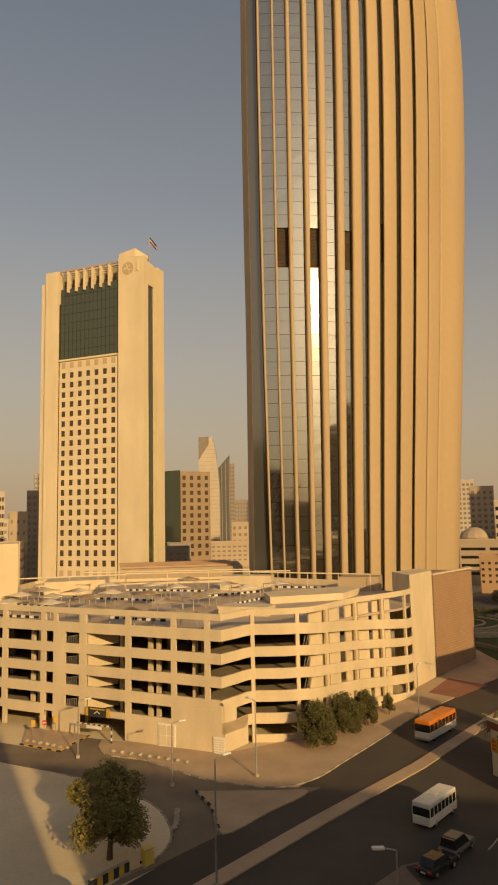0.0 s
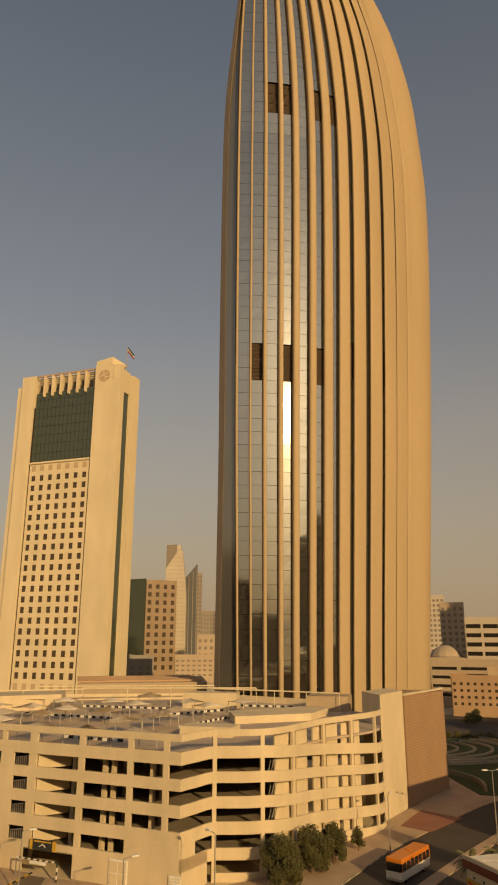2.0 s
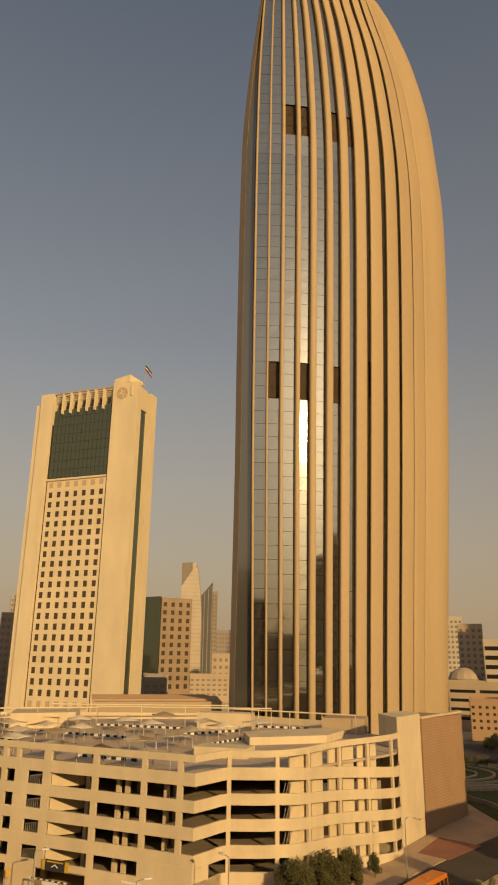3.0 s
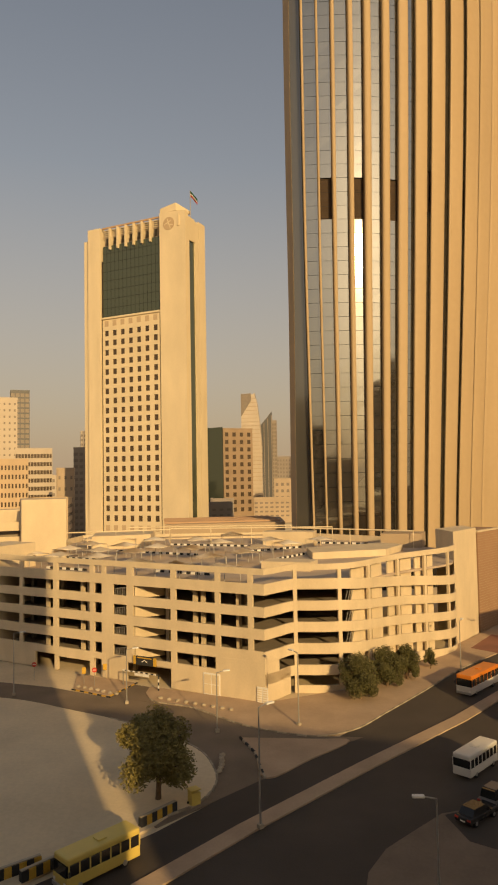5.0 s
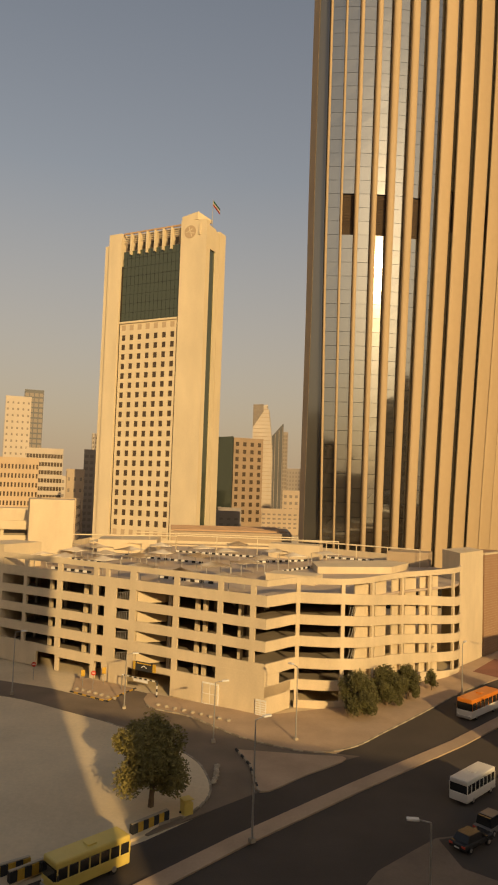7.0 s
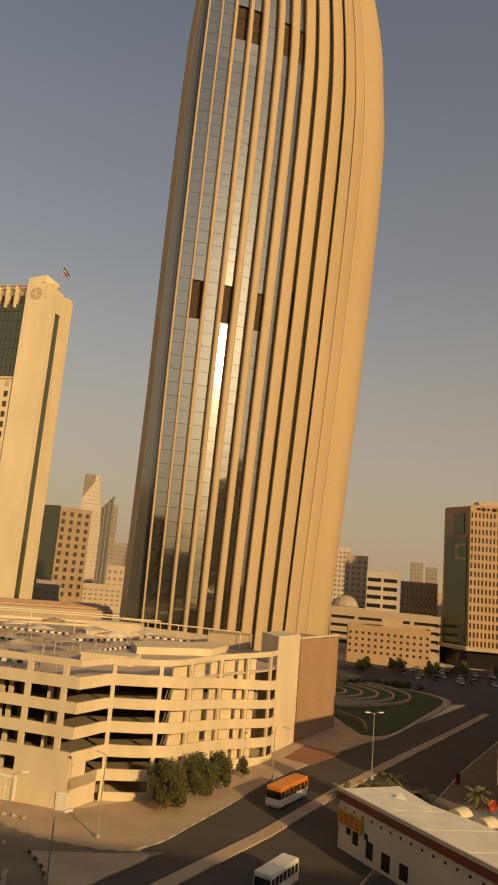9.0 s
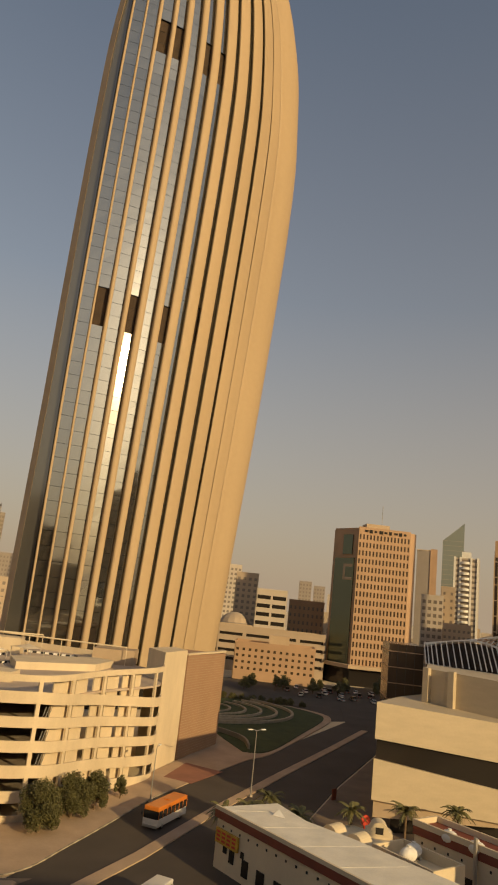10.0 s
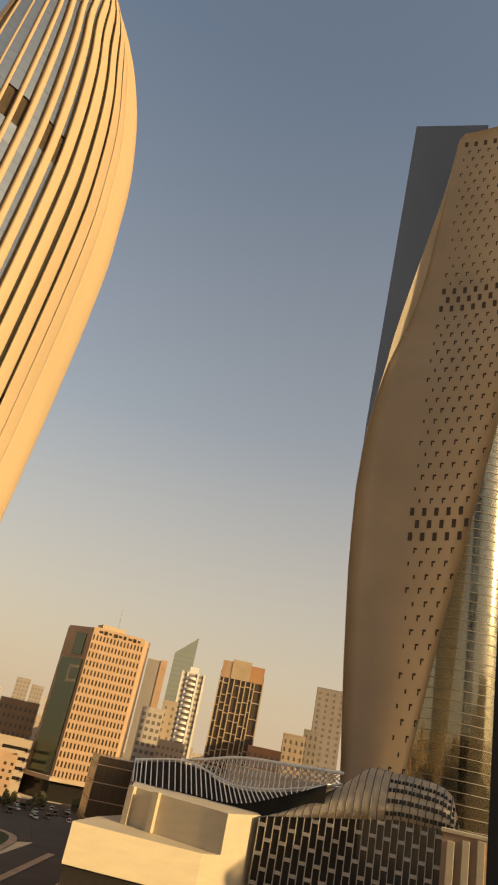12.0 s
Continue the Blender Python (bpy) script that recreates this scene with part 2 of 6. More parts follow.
def steps(first, size, gap, count):
    """Grid lines of count openings of that size with gaps between: the lines and the starts of the openings."""
    out = []
    for k in range(count):
        out += [first + k * (size + gap), first + k * (size + gap) + size]
    return out


def front_of(x0, y0, x1, y1):
    """The turn, in degrees, of a local frame whose x runs from the first point to the second."""
    return math.degrees(math.atan2(y1 - y0, x1 - x0)), math.hypot(x1 - x0, y1 - y0)


def block(name, label, category, a, b, depth, height, wall, pane, cols, rows, win=(0.55, 0.5), z_first=4.0, strip=False, extras=None, side=True, group=""):
    """A building whose front runs from a to b (seen from the front, left to right) with windows cut into front and sides."""
    rz, w = front_of(*a, *b)
    t = thing(name, a[0], a[1], 0, rz, label, category, group)
    fh = (height - z_first - 1.2) / rows
    ww, wh = w / cols * win[0], fh * win[1]
    if strip:
        cols, ww = max(1, cols // 4), w / max(1, cols // 4) * 0.86
    cw = w / cols

    def face(width, n, owner, cell):
        xs, zs = [0.0], [0.0]
        ws = width / n * (ww / cw)
        for c in range(n):
            xs += [width / n * c + (width / n - ws) / 2, width / n * c + (width / n + ws) / 2]
        for r in range(rows):
            zs += [z_first + r * fh + (fh - wh) / 2, z_first + r * fh + (fh + wh) / 2]
        xs.append(width)
        zs.append(height)
        wall_ob = part("wall", holed(xs, zs, lambda i, k: i % 2 == 1 and k % 2 == 1, 0.35), wall, owner)
        first = None
        for c in range(n):
            for r in range(rows):
                x, z = xs[1 + 2 * c], zs[1 + 2 * r]
                if first is None:
                    first = part("window", bx(0, ws, 0.22, 0.3, 0, wh), pane, wall_ob)
                    first.matrix_basis = pose(x, 0, z)
                else:
                    again(first, x, 0, z, 0, wall_ob)
        return wall_ob
    face(w, cols, t, 0)
    if side:
        n = max(1, round(depth / cw))
        side_wall = bx(0, depth, 0, 0.35, 0, height)
        s1 = part("side_wall", side_wall, wall, t)
        s1.matrix_basis = pose(w, 0.003, 0, 0, 0, 90)
        s2 = again(s1, 0, depth, 0, -90)
        sb = bmesh.new()
        for c in range(n):
            for r in range(rows):
                z = z_first + r * fh + (fh - wh) / 2
                box(sb, depth / n * (c + 0.5) - ww / 2, depth / n * (c + 0.5) + ww / 2, -0.04, 0.1, z, z + wh)
        g1 = part("side_glazing", sb, pane, s1, kind="stuff")
        again(g1, 0, 0, 0, 0, s2)
    part("core", bx(0.36, w - 0.36, 0.36, depth, 0, height - 0.3), wall, t)
    par = bmesh.new()
    for q in ((-0.1, w + 0.1, -0.1, 0.3), (-0.1, w + 0.1, depth - 0.3, depth + 0.1), (-0.1, 0.3, 0.302, depth - 0.302), (w - 0.3, w + 0.1, 0.302, depth - 0.302)):
        box(par, *q, height + 0.003, height + 0.9)
    part("roof_parapet", par, wall, t)
    return t, w


# ---- ground and roads ----
def flat(name, poly, z0, z1, material, label, category="ground"):
    area = sum(p[0] * q[1] - q[0] * p[1] for p, q in zip(poly, poly[1:] + poly[:1]))
    ob = part(name, prism(poly if area > 0 else poly[::-1], z0, z1), material)
    return tagged(ob, label, category, kind="structure")


def smooth_line(pts, n=6):
    """A rounded line through the points."""
    out = []
    for i in range(len(pts) - 1):
        p0, p1, p2, p3 = (Vector(pts[min(max(i + k, 0), len(pts) - 1)]) for k in (-1, 0, 1, 2))
        for k in range(n):
            t = k / n
            out.append(tuple(0.5 * (2 * p1 + (p2 - p0) * t + (2 * p0 - 5 * p1 + 4 * p2 - p3) * t * t + (3 * p1 - p0 - 3 * p2 + p3) * t ** 3)))
    out.append(tuple(pts[-1]))
    return out


flat("ground", [(-4000, -4000), (4000, -4000), (4000, 4500), (-4000, 4500)], -2.0, -0.12, SAND, "dusty sandy ground reaching to the horizon")
flat("road", [(-200, -186), (-80, -27), (-22, 54.3), (-13, 63.6), (-8, 70), (6.5, 88.6), (10.5, 96.2), (26, 118.2), (44, 137), (61, 153.4), (104, 200), (118, 232), (165, 300), (196, 322), (240, 312),
     (190, 262), (150, 236), (118, 190), (66, 128), (22, 70), (4, 49), (-40, -5), (-150, -186)], -0.118, 0.0, ASPHALT, "worn dark asphalt dual carriageway in shade", "road")
flat("side_road", [(-120, 135), (-62, 114), (-38, 107.1), (-27.6, 102), (-20.3, 99.8), (-14.6, 97.6), (-6.9, 90.7), (-1, 87.7), (8.2, 86.9), (2.7, 82.0), (-3.5, 75.0), (-8.6, 69.4), (-13, 64.6), (-20, 68), (-26, 80), (-34, 92), (-60, 103), (-120, 124)],
     -0.116, 0.004, LANE, "narrow dusty asphalt lane curving past the car park", "road")
flat("forecourt", [(-33, 112), (-22.4, 107.2), (-20.4, 99.9), (-27.5, 101.9)], -0.114, 0.008, LANE, "dusty asphalt ramp into the car park entrance", "road")

LOT = smooth_line([(-120, 124), (-80, 113), (-50.2, 103.4), (-39.8, 100.4), (-31.4, 96.3), (-24.9, 93.0), (-17.5, 88.3), (-11.8, 82.9), (-9.3, 77.9), (-8.5, 73.6), (-9.7, 69.3), (-12.2, 66.6), (-14.6, 62.9), (-22.4, 54.8), (-50, 16), (-120, -80)])
flat("sand_lot", LOT, -0.1, 0.14, SAND, "pale trodden sand lot beside the road")
GK = smooth_line([(-22.4, 104), (-20.3, 100.2), (-14.6, 97.6), (-6.9, 90.9), (-1, 87.9), (3.2, 87.2), (7.6, 89.6), (12.3, 95.8), (18.8, 104.8), (27.4, 117.1), (34, 124.5), (44.5, 136.2), (54.5, 146.5), (62, 152.8), (82, 177.5), (99, 200), (102, 212), (96, 224)])
flat("pavement", GK + [(60, 235), (52, 165), (40, 146), (31, 134), (28, 128), (6, 104.9), (-4, 99.6), (-22.4, 107)], -0.1, 0.15, PAVE, "dusty paved verge in front of the car park", "pavement")
flat("pavement_patch", [(32.4, 130.5), (36.5, 126.5), (45, 135.2), (39.3, 141.5)], 0.1, 0.156, PAVE_RED, "reddish brick paving by the corner", "pavement")
flat("pavement_wedge", [(-34.1, 105.9), (-27.8, 102.6), (-25.2, 109), (-36, 114)], -0.1, 0.15, PAVE, "dusty raised verge between car park driveways", "pavement")
flat("traffic_island", smooth_line([(-6.9, 86.3), (-4.9, 82), (-3.3, 74.9), (1.6, 80), (6.5, 85.6), (1.8, 86), (-6.9, 86.3)], 4)[:-1], -0.1, 0.15, PAVE, "triangular paved traffic island", "pavement")
flat("roadside", [(-60, -60), (4.4, 48), (4.9, 53.9), (5.6, 57.6), (7.5, 61.2), (10.8, 64.7), (13.6, 67.6), (16.5, 68.6), (22.6, 69.9), (30, 80), (66, 127.2), (118, 189), (150, 235), (190, 261), (400, 200), (300, -60)], -0.1, 0.12, PAVE_SHADE, "dark paved frontage along the road, shade put into its colour", "pavement")
flat("parking_strip", [(16.3, 68.4), (13.8, 67.3), (14.9, 62.6), (19, 60), (30, 72), (40, 84), (31, 81), (22.6, 70.2)], -0.1, 0.128, ASPHALT, "asphalt parking bay beside the road", "road")


def kerb_line(name, pts, material_a, material_b, label, length=0.9, h=0.16, w=0.22, z=0.0):
    t = thing(name, 0, 0, 0, 0, label, "kerb", kind="structure")
    ma = mb = None
    carry, k = 0.0, 0
    for p, q in zip(pts, pts[1:]):
        d = math.dist(p, q)
        a = math.degrees(math.atan2(q[1] - p[1], q[0] - p[0]))
        s = carry
        while s < d:
            x, y = p[0] + (q[0] - p[0]) * s / d, p[1] + (q[1] - p[1]) * s / d
            m = ma if k % 2 == 0 else mb
            if m is None:
                m = part("kerbstone", bx(0, length - 0.02, -w / 2, w / 2, 0, h, bevel=0.02), material_a if k % 2 == 0 else material_b, t)
                m.matrix_basis = pose(x, y, z, 0, 0, a)
                if k % 2 == 0:
                    ma = m
                else:
                    mb = m
            else:
                again(m, x, y, z, a)
            s += length
            k += 1
        carry = s - d
    return t


# raised median along the middle of the road
MED = [(-60, -4.6), (-12.2, 53.6), (-3.9, 63.9), (8.2, 77.6), (22.1, 92.6), (38, 112), (58, 134.6), (81, 160), (104, 186)]
part("median", ribbon(MED, 0.0, 0.17, 1.9), PAVE, None)
tagged(bpy.data.objects["median"], "dusty raised concrete median strip of the road", "median", kind="structure")
# black and yellow kerb at the car park driveways
kerb_line("driveway_kerb", [(-34.3, 105.8), (-27.6, 102.1), (-25.1, 108.6)], KBLK, KYEL, "black and yellow painted driveway kerb")
kerb_line("corner_kerb", GK[4:60], KERB, SLABM, "worn concrete kerb round the corner verge", length=1.3)
kerb_line("lot_kerb", LOT[30:66], KERB, SLABM, "worn low concrete kerb round the sand lot", length=1.3, h=0.2)
kerb_line("island_kerb", [(-6.9, 86.4), (-4.9, 82), (-3.4, 75)], KBLK, KERB, "dark kerb along the traffic island", length=1.0, h=0.25)

# lawn with pale curved terraces beyond the car park
LAWN = smooth_line([(55, 153), (62, 154.5), (80, 177.5), (96.5, 200), (99, 211), (92, 224), (72, 232), (60, 214), (55, 180), (55, 153)], 5)[:-1]
flat("lawn", LAWN, -0.1, 0.3, GRASS, "dark green lawn inside the road bend", "lawn")
for k in range(6):
    r = 7 + 4.2 * k
    arc = [(58 + r * 1.15 * math.cos(radians(a)), 213 + r * math.sin(radians(a))) for a in range(-95, 40, 6)]
    arc = [p for p in arc if p[0] < 97 and p[1] < 231]
    tagged(part("terrace_edge", ribbon(arc, 0.25, 0.6 + 0.08 * k, 0.7), KERB), "pale curved concrete terrace edge in the lawn", "garden edging", "terrace edges", "structure")
tagged(part("ramp_wall", ribbon(smooth_line([(47, 186), (54.5, 176), (58.5, 165), (57, 155.5)]), 0, 1.3, 0.5), SLABM), "low curved concrete ramp wall beside the lawn", "wall", kind="structure")


# ---- car park ----
car_park = thing("car_park", -4.2, 99.4, 0, 0, "cream plastered multi-storey car park with open decks and roof sails", "car park")
OX, OY = 4.2, -99.4
A0, A1 = Vector((-60.1, 126.5)), Vector((-4.2, 99.4))
AD = (A1 - A0).normalized()
AN = Vector((-AD.y, AD.x))
ALEN = (A1 - A0).length
OPEN = [(3.9, 5.6), (7.2, 8.85), (10.35, 12.05), (13.5, 15.2), (16.8, 18.1)]
TOP = 19.0


def own(p):
    return (p[0] + OX, p[1] + OY)


def along(s, back=0.0):
    p = A0 + AD * s + AN * back
    return (p.x + OX, p.y + OY)


def cp(name, bm, material, label=""):
    return part(name, bm, material, car_park, label)


CURVE = smooth_line([(-4.2, 99.4), (-2.2, 101.9), (0, 104.6), (2.8, 104.75), (6, 104.9), (9, 106.3), (12, 109.6), (15, 113.9), (18.6, 118.2), (23, 122.2), (27, 126), (29.8, 130), (30.9, 134.5)], 4)
CUM = [0.0]
for p, q in zip(CURVE, CURVE[1:]):
    CUM.append(CUM[-1] + math.dist(p, q))
FALL = [-3.1 * min(1, max(0, (c - 14.0) / (CUM[-1] - 20.0))) for c in CUM]
CURVE = [own(p) for p in CURVE]

# straight front: bands between the openings, top rail, solid stair tower and ground wall
bands = [(5.6, 7.2), (8.85, 10.35), (12.05, 13.5), (15.2, 16.8), (18.1, TOP)]
for z0, z1 in bands:
    cp("band", ribbon([along(7.2), along(ALEN)], z0, z1, 0.35), GARAGE)
    zz = [z0 + (FALL[i] if z1 < TOP else 0) for i in range(len(CURVE))]
    z9 = [z1 + (FALL[i] if z1 < TOP else 0) for i in range(len(CURVE))]
    cp("curved_band", ribbon(CURVE, zz, z9, 0.3), GARAGE)
cp("curved_band", ribbon(CURVE, [max(-0.2, 2.5 + f) for f in FALL], [4.0 + f for f in FALL], 0.3), GARAGE)
i0 = 8
cp("curved_band", ribbon(CURVE[i0:26], [-0.2] * 18, [max(0.1, 1.0 + f) for f in FALL[i0:26]], 0.3), GARAGE)
cp("stair_tower", prism([along(0), along(7.2), along(7.2, 9), along(0, 9)], 0, 20.4), GARAGE)
# posts of the straight front: (start, end) along it
POSTS = [(12.7, 13.5), (20.9, 21.9), (29.2, 30.1), (31.8, 32.5), (37.0, 38.3), (45.7, 46.6), (53.8, 54.6), (59.4, 60.2)]
for a, b in POSTS:
    cp("post", ribbon([along(a, 0.02), along(b, 0.02)], 3.9, 18.1, 0.42), GARAGE)
# bay with a solid panel beside the inner stair
for z0, z1 in OPEN[:4] + [(0.0, 3.9)]:
    cp("panel", ribbon([along(32.5, 0.03), along(34.2 if z0 else 37, 0.03)], z0, z1, 0.3), GARAGE)
    if z0:
        for k in range(7):
            st = bmesh.new()
            tube(st, (*along(34.4 + 0.35 * k, 0.5), z0), (*along(34.4 + 0.35 * k, 0.5), z0 + 0.9 + 0.06 * k), 0.03, n=5)
            cp("baluster", st, STEEL)
        st = bmesh.new()
        tube(st, (*along(34.3, 0.5), z0 + 0.9), (*along(37, 0.5), z0 + 1.35), 0.04, n=5)
        cp("stair_rail", st, STEEL)
        cp("ramp_panel", prism([along(38.4, 0.45), along(41.0, 4.6), along(41.0, 4.9), along(38.4, 0.75)], z0 - 0.4, z1 + 0.3), GARAGE)
# ground floor of the straight front
cp("ground_wall", ribbon([along(7.2), along(16.2)], 0, 3.9, 0.35), GARAGE)
cp("ground_wall", ribbon([along(16.2), along(21.9)], 2.6, 3.9, 0.35), GARAGE)
cp("ground_wall", ribbon([along(21.9), along(30.1)], 2.3, 3.9, 0.35), GARAGE)
cp("ground_wall", ribbon([along(30.1), along(32.5)], 2.9, 3.9, 0.35), GARAGE)
cp("ground_wall", ribbon([along(37), along(45.7)], 3.0, 3.9, 0.35), GARAGE)
cp("ground_wall", ribbon([along(45.7), along(ALEN)], 0, 3.9, 0.35), GARAGE)
cp("corner_wall", ribbon(CURVE[:8], 0, [3.95] * 8, 0.32), GARAGE)
cp("corner_wall", ribbon(CURVE[:5], 3.951, [5.65] * 5, 0.31), GARAGE)
for a, b in ((16.0, 16.6), (21.2, 21.9), (29.2, 30.1), (31.7, 32.5)):
    cp("ground_post", ribbon([along(a, 0.02), along(b, 0.02)], 0, 2.9, 0.45), GARAGE)
cp("solid_end", ribbon([along(54.6, -0.03), along(ALEN, -0.03)], 0, 5.75, 0.3), GARAGE)
# posts of the curved front, at the ends of its bays
for bearing in (0.17, 3.83, 6.24, 8.58, 10.7, 12.5):
    for c in range(8, len(CURVE) - 1):
        p, q = Vector(CURVE[c]), Vector(CURVE[c + 1])
        a, b = (math.degrees(math.atan2(v.x - OX, v.y - OY)) for v in (p, q))
        if a <= bearing < b:
            d = (q - p).normalized()
            g = p.lerp(q, (bearing - a) / (b - a)) + Vector((-d.y, d.x)) * 0.05
            cp("post", ribbon([tuple(g - d * 0.3), tuple(g + d * 0.3)], 0, 18.15, 0.4), GARAGE)
            break
# inner panels close behind the curved front, each bay with a dark gap between two of them
def on_curve(bearing, back):
    for p, q in zip(CURVE[8:], CURVE[9:]):
        p, q = Vector((p[0] - OX, p[1] - OY)), Vector((q[0] - OX, q[1] - OY))
        a, b = (math.degrees(math.atan2(v.x, v.y)) for v in (p, q))
        if a <= bearing < b:
            g = p.lerp(q, (bearing - a) / (b - a))
            g += g.normalized() * back
            return (g.x + OX, g.y + OY)


for b0, b1, spans in ((3.83, 6.24, ((0.38, 0.95),)), (6.24, 8.58, ((0.06, 0.42), (0.62, 0.95))), (8.58, 10.7, ((0.06, 0.46), (0.6, 0.95))), (10.7, 12.5, ((0.06, 0.3),))):
    for u0, u1 in spans:
        cp("inner_panel", ribbon([on_curve(b0 + (b1 - b0) * u, 1.7) for u in (u0, (u0 + u1) / 2, u1)], 0, 18.05, 0.25), GARAGE)
    if b1 < 7:
        for z in (4.0, 7.4, 10.5, 13.7):
            for k in range(3):
                cp("ramp_rail", tube(bmesh.new(), (*on_curve(b0 + 0.25 + 0.22 * k, 1.2), z - 2.0), (*on_curve(b0 + 0.6 + 0.22 * k, 1.2), z + 0.9), 0.06, n=5), STEEL)
# decks
OUT = [own(p) for p in ((-59.8, 127), (-4.2, 100))] + [(p[0] - 0.25, p[1] + 0.4) for p in CURVE[4:]] + [own(p) for p in ((36, 150), (22, 172), (-2, 190), (-58, 187), (-62, 150))]
for k, z in enumerate((3.1, 6.3, 9.45, 12.6)):
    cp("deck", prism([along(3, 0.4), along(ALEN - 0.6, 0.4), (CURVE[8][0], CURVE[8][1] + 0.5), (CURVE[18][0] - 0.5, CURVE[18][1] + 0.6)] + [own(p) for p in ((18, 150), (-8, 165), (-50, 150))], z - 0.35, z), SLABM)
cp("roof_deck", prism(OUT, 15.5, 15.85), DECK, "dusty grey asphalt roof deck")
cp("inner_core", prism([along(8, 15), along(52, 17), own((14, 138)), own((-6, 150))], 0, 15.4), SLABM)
# inner columns
col = None
for s in (10, 17.5, 25.5, 34, 42, 50, 56):
    for back in (6, 11.5):
        x, y = along(s, back)
        if col is None:
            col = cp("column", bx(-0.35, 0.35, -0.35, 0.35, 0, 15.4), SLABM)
            col.matrix_basis = pose(x, y, 0, 0, 0, -25.9)
        else:
            again(col, x, y, 0, -25.9)
# painted columns close behind the front
col = None
for s in (17.2, 25.4, 26.9, 43.4, 48.6, 50.1, 56.4):
    x, y = along(s, 2.6)
    if col is None:
        col = cp("painted_column", bx(-0.3, 0.3, -0.3, 0.3, 3.1, 15.4), GARAGE)
        col.matrix_basis = pose(x, y, 0, 0, 0, -25.9)
    else:
        again(col, x, y, 0, -25.9)
# roof: parapets, pump house, pipe run, rear wall
cp("roof_wall", ribbon([own((-59, 150)), own((-57, 186)), own((-2, 189)), own((24, 170))][::-1], 15.85, 17.3, 0.3), GARAGE)
cp("pump_house", prism([own(p) for p in ((-7, 166), (5, 163), (6, 168), (-6, 171))], 15.85, 19.2), GARAGE)
cp("stair_head", prism([own(p) for p in ((4, 137), (19, 142), (24, 152), (20, 156), (3, 147))], 15.85, 17.2), GARAGE, "pale curved stair enclosure on the roof")
cp("stair_head", prism([own(p) for p in ((-5.5, 122), (3, 119.5), (4.5, 124), (-4, 127))], 15.85, 17.4), GARAGE)
cp("plant_box", prism([own(p) for p in ((20, 158), (29, 157), (31, 163), (22, 165))], 15.85, 19.0), CONC_DARK)
pipe = bmesh.new()
for (ax, ay), (bx_, by_) in (((-42, 176), (0, 180)), ((0, 168), (27, 156)), ((-30, 170), (10, 172)), ((-55, 160), (-30, 170))):
    tube(pipe, (*own((ax, ay)), 19.9), (*own((bx_, by_)), 19.7), 0.16)
    for k in range(5):
        u = k / 4
        x, y = own((ax + (bx_ - ax) * u, ay + (by_ - ay) * u))
        tube(pipe, (x, y, 15.8), (x, y, 19.8), 0.09)
cp("pipe_rack", pipe, CREAM, "cream pipes on posts across the roof")
# black and white striped wheel stops on the roof
ma = mb = None
for (ax, ay), (ex, ey), n in (((-58, 148), (-40, 139), 22), ((-40, 156), (-20, 146), 24), ((-24, 121), (-14, 116), 12), ((-6, 132), (10, 158), 34), ((-30, 170), (-8, 163), 26), ((-46, 127.4), (-37, 123), 10), ((0, 172), (18, 166), 20), ((-12, 150), (2, 160), 20)):
    a = math.degrees(math.atan2(ey - ay, ex - ax))
    d = math.dist((ax, ay), (ex, ey)) / n
    for k in range(n):
        x, y = own((ax + (ex - ax) * k / n, ay + (ey - ay) * k / n))
        m = ma if k % 2 else mb
        if m is None:
            m = cp("wheel_stop", bx(0, 0.9, -0.15, 0.15, 0, 0.42, bevel=0.03), KBLK if k % 2 else WHITE)
            m.matrix_basis = pose(x, y, 15.85, 0, 0, a)
            if k % 2:
                ma = m
            else:
                mb = m
        else:
            again(m, x, y, 15.85, a)


def sail(x, y, rz, w=5.2, d=5.2):
    t = thing("shade_sail", x, y, 15.85, rz, "cream fabric shade canopy on steel posts over roof parking", "shade canopy", "roof shade canopies")
    bm = bmesh.new()
    n = 8
    g = [[bm.verts.new((w * (i / n - 0.5), d * (k / n - 0.5), 2.25 + 0.8 * max(0, 1 - math.hypot(i / n - 0.5, k / n - 0.5) / 0.62) ** 1.4)) for k in range(n + 1)] for i in range(n + 1)]
    for i in range(n):
        for k in range(n):
            bm.faces.new((g[i][k], g[i + 1][k], g[i + 1][k + 1], g[i][k + 1]))
    bmesh.ops.solidify(bm, geom=bm.faces[:], thickness=0.04)
    part("canopy", bm, SAIL, t, smooth=True)
    for sx in (-1, 1):
        for sy in (-1, 1):
            part("post", tube(bmesh.new(), (sx * w * 0.46, sy * d * 0.46, 0), (sx * w * 0.46, sy * d * 0.46, 2.25), 0.06, n=6), STEEL, t)
    part("arm", tube(bmesh.new(), (-w * 0.46, -d * 0.46, 2.2), (w * 0.46, d * 0.46, 2.2), 0.04, n=5), STEEL, t)
    return t


first_sail = sail(-50.8, 131.6, -26)
for x, y, r in ((-44, 129, -26), (-36, 126, -26), (-46, 141, -26), (-38.6, 137, -26), (-31, 134, -26), (-52, 153, -26), (-44, 150, -26), (-36, 147, -26), (-28, 143, -26), (-20, 139.5, -26),
                (-11.5, 108.6, -26), (-19, 112, -26), (-27, 117, -26), (-9.4, 130.6, 30), (-15, 124, 30), (-1, 147.7, 30), (-7, 140, 30), (6.4, 156, 30), (-16, 152, 30), (-22, 158, 30), (-32, 160, 10), (-40, 165, 10), (-48, 165, 10), (-15, 172, 10), (-5, 156, 30)):
    copy_thing(first_sail, pose(x, y, 15.85, 0, 0, r))

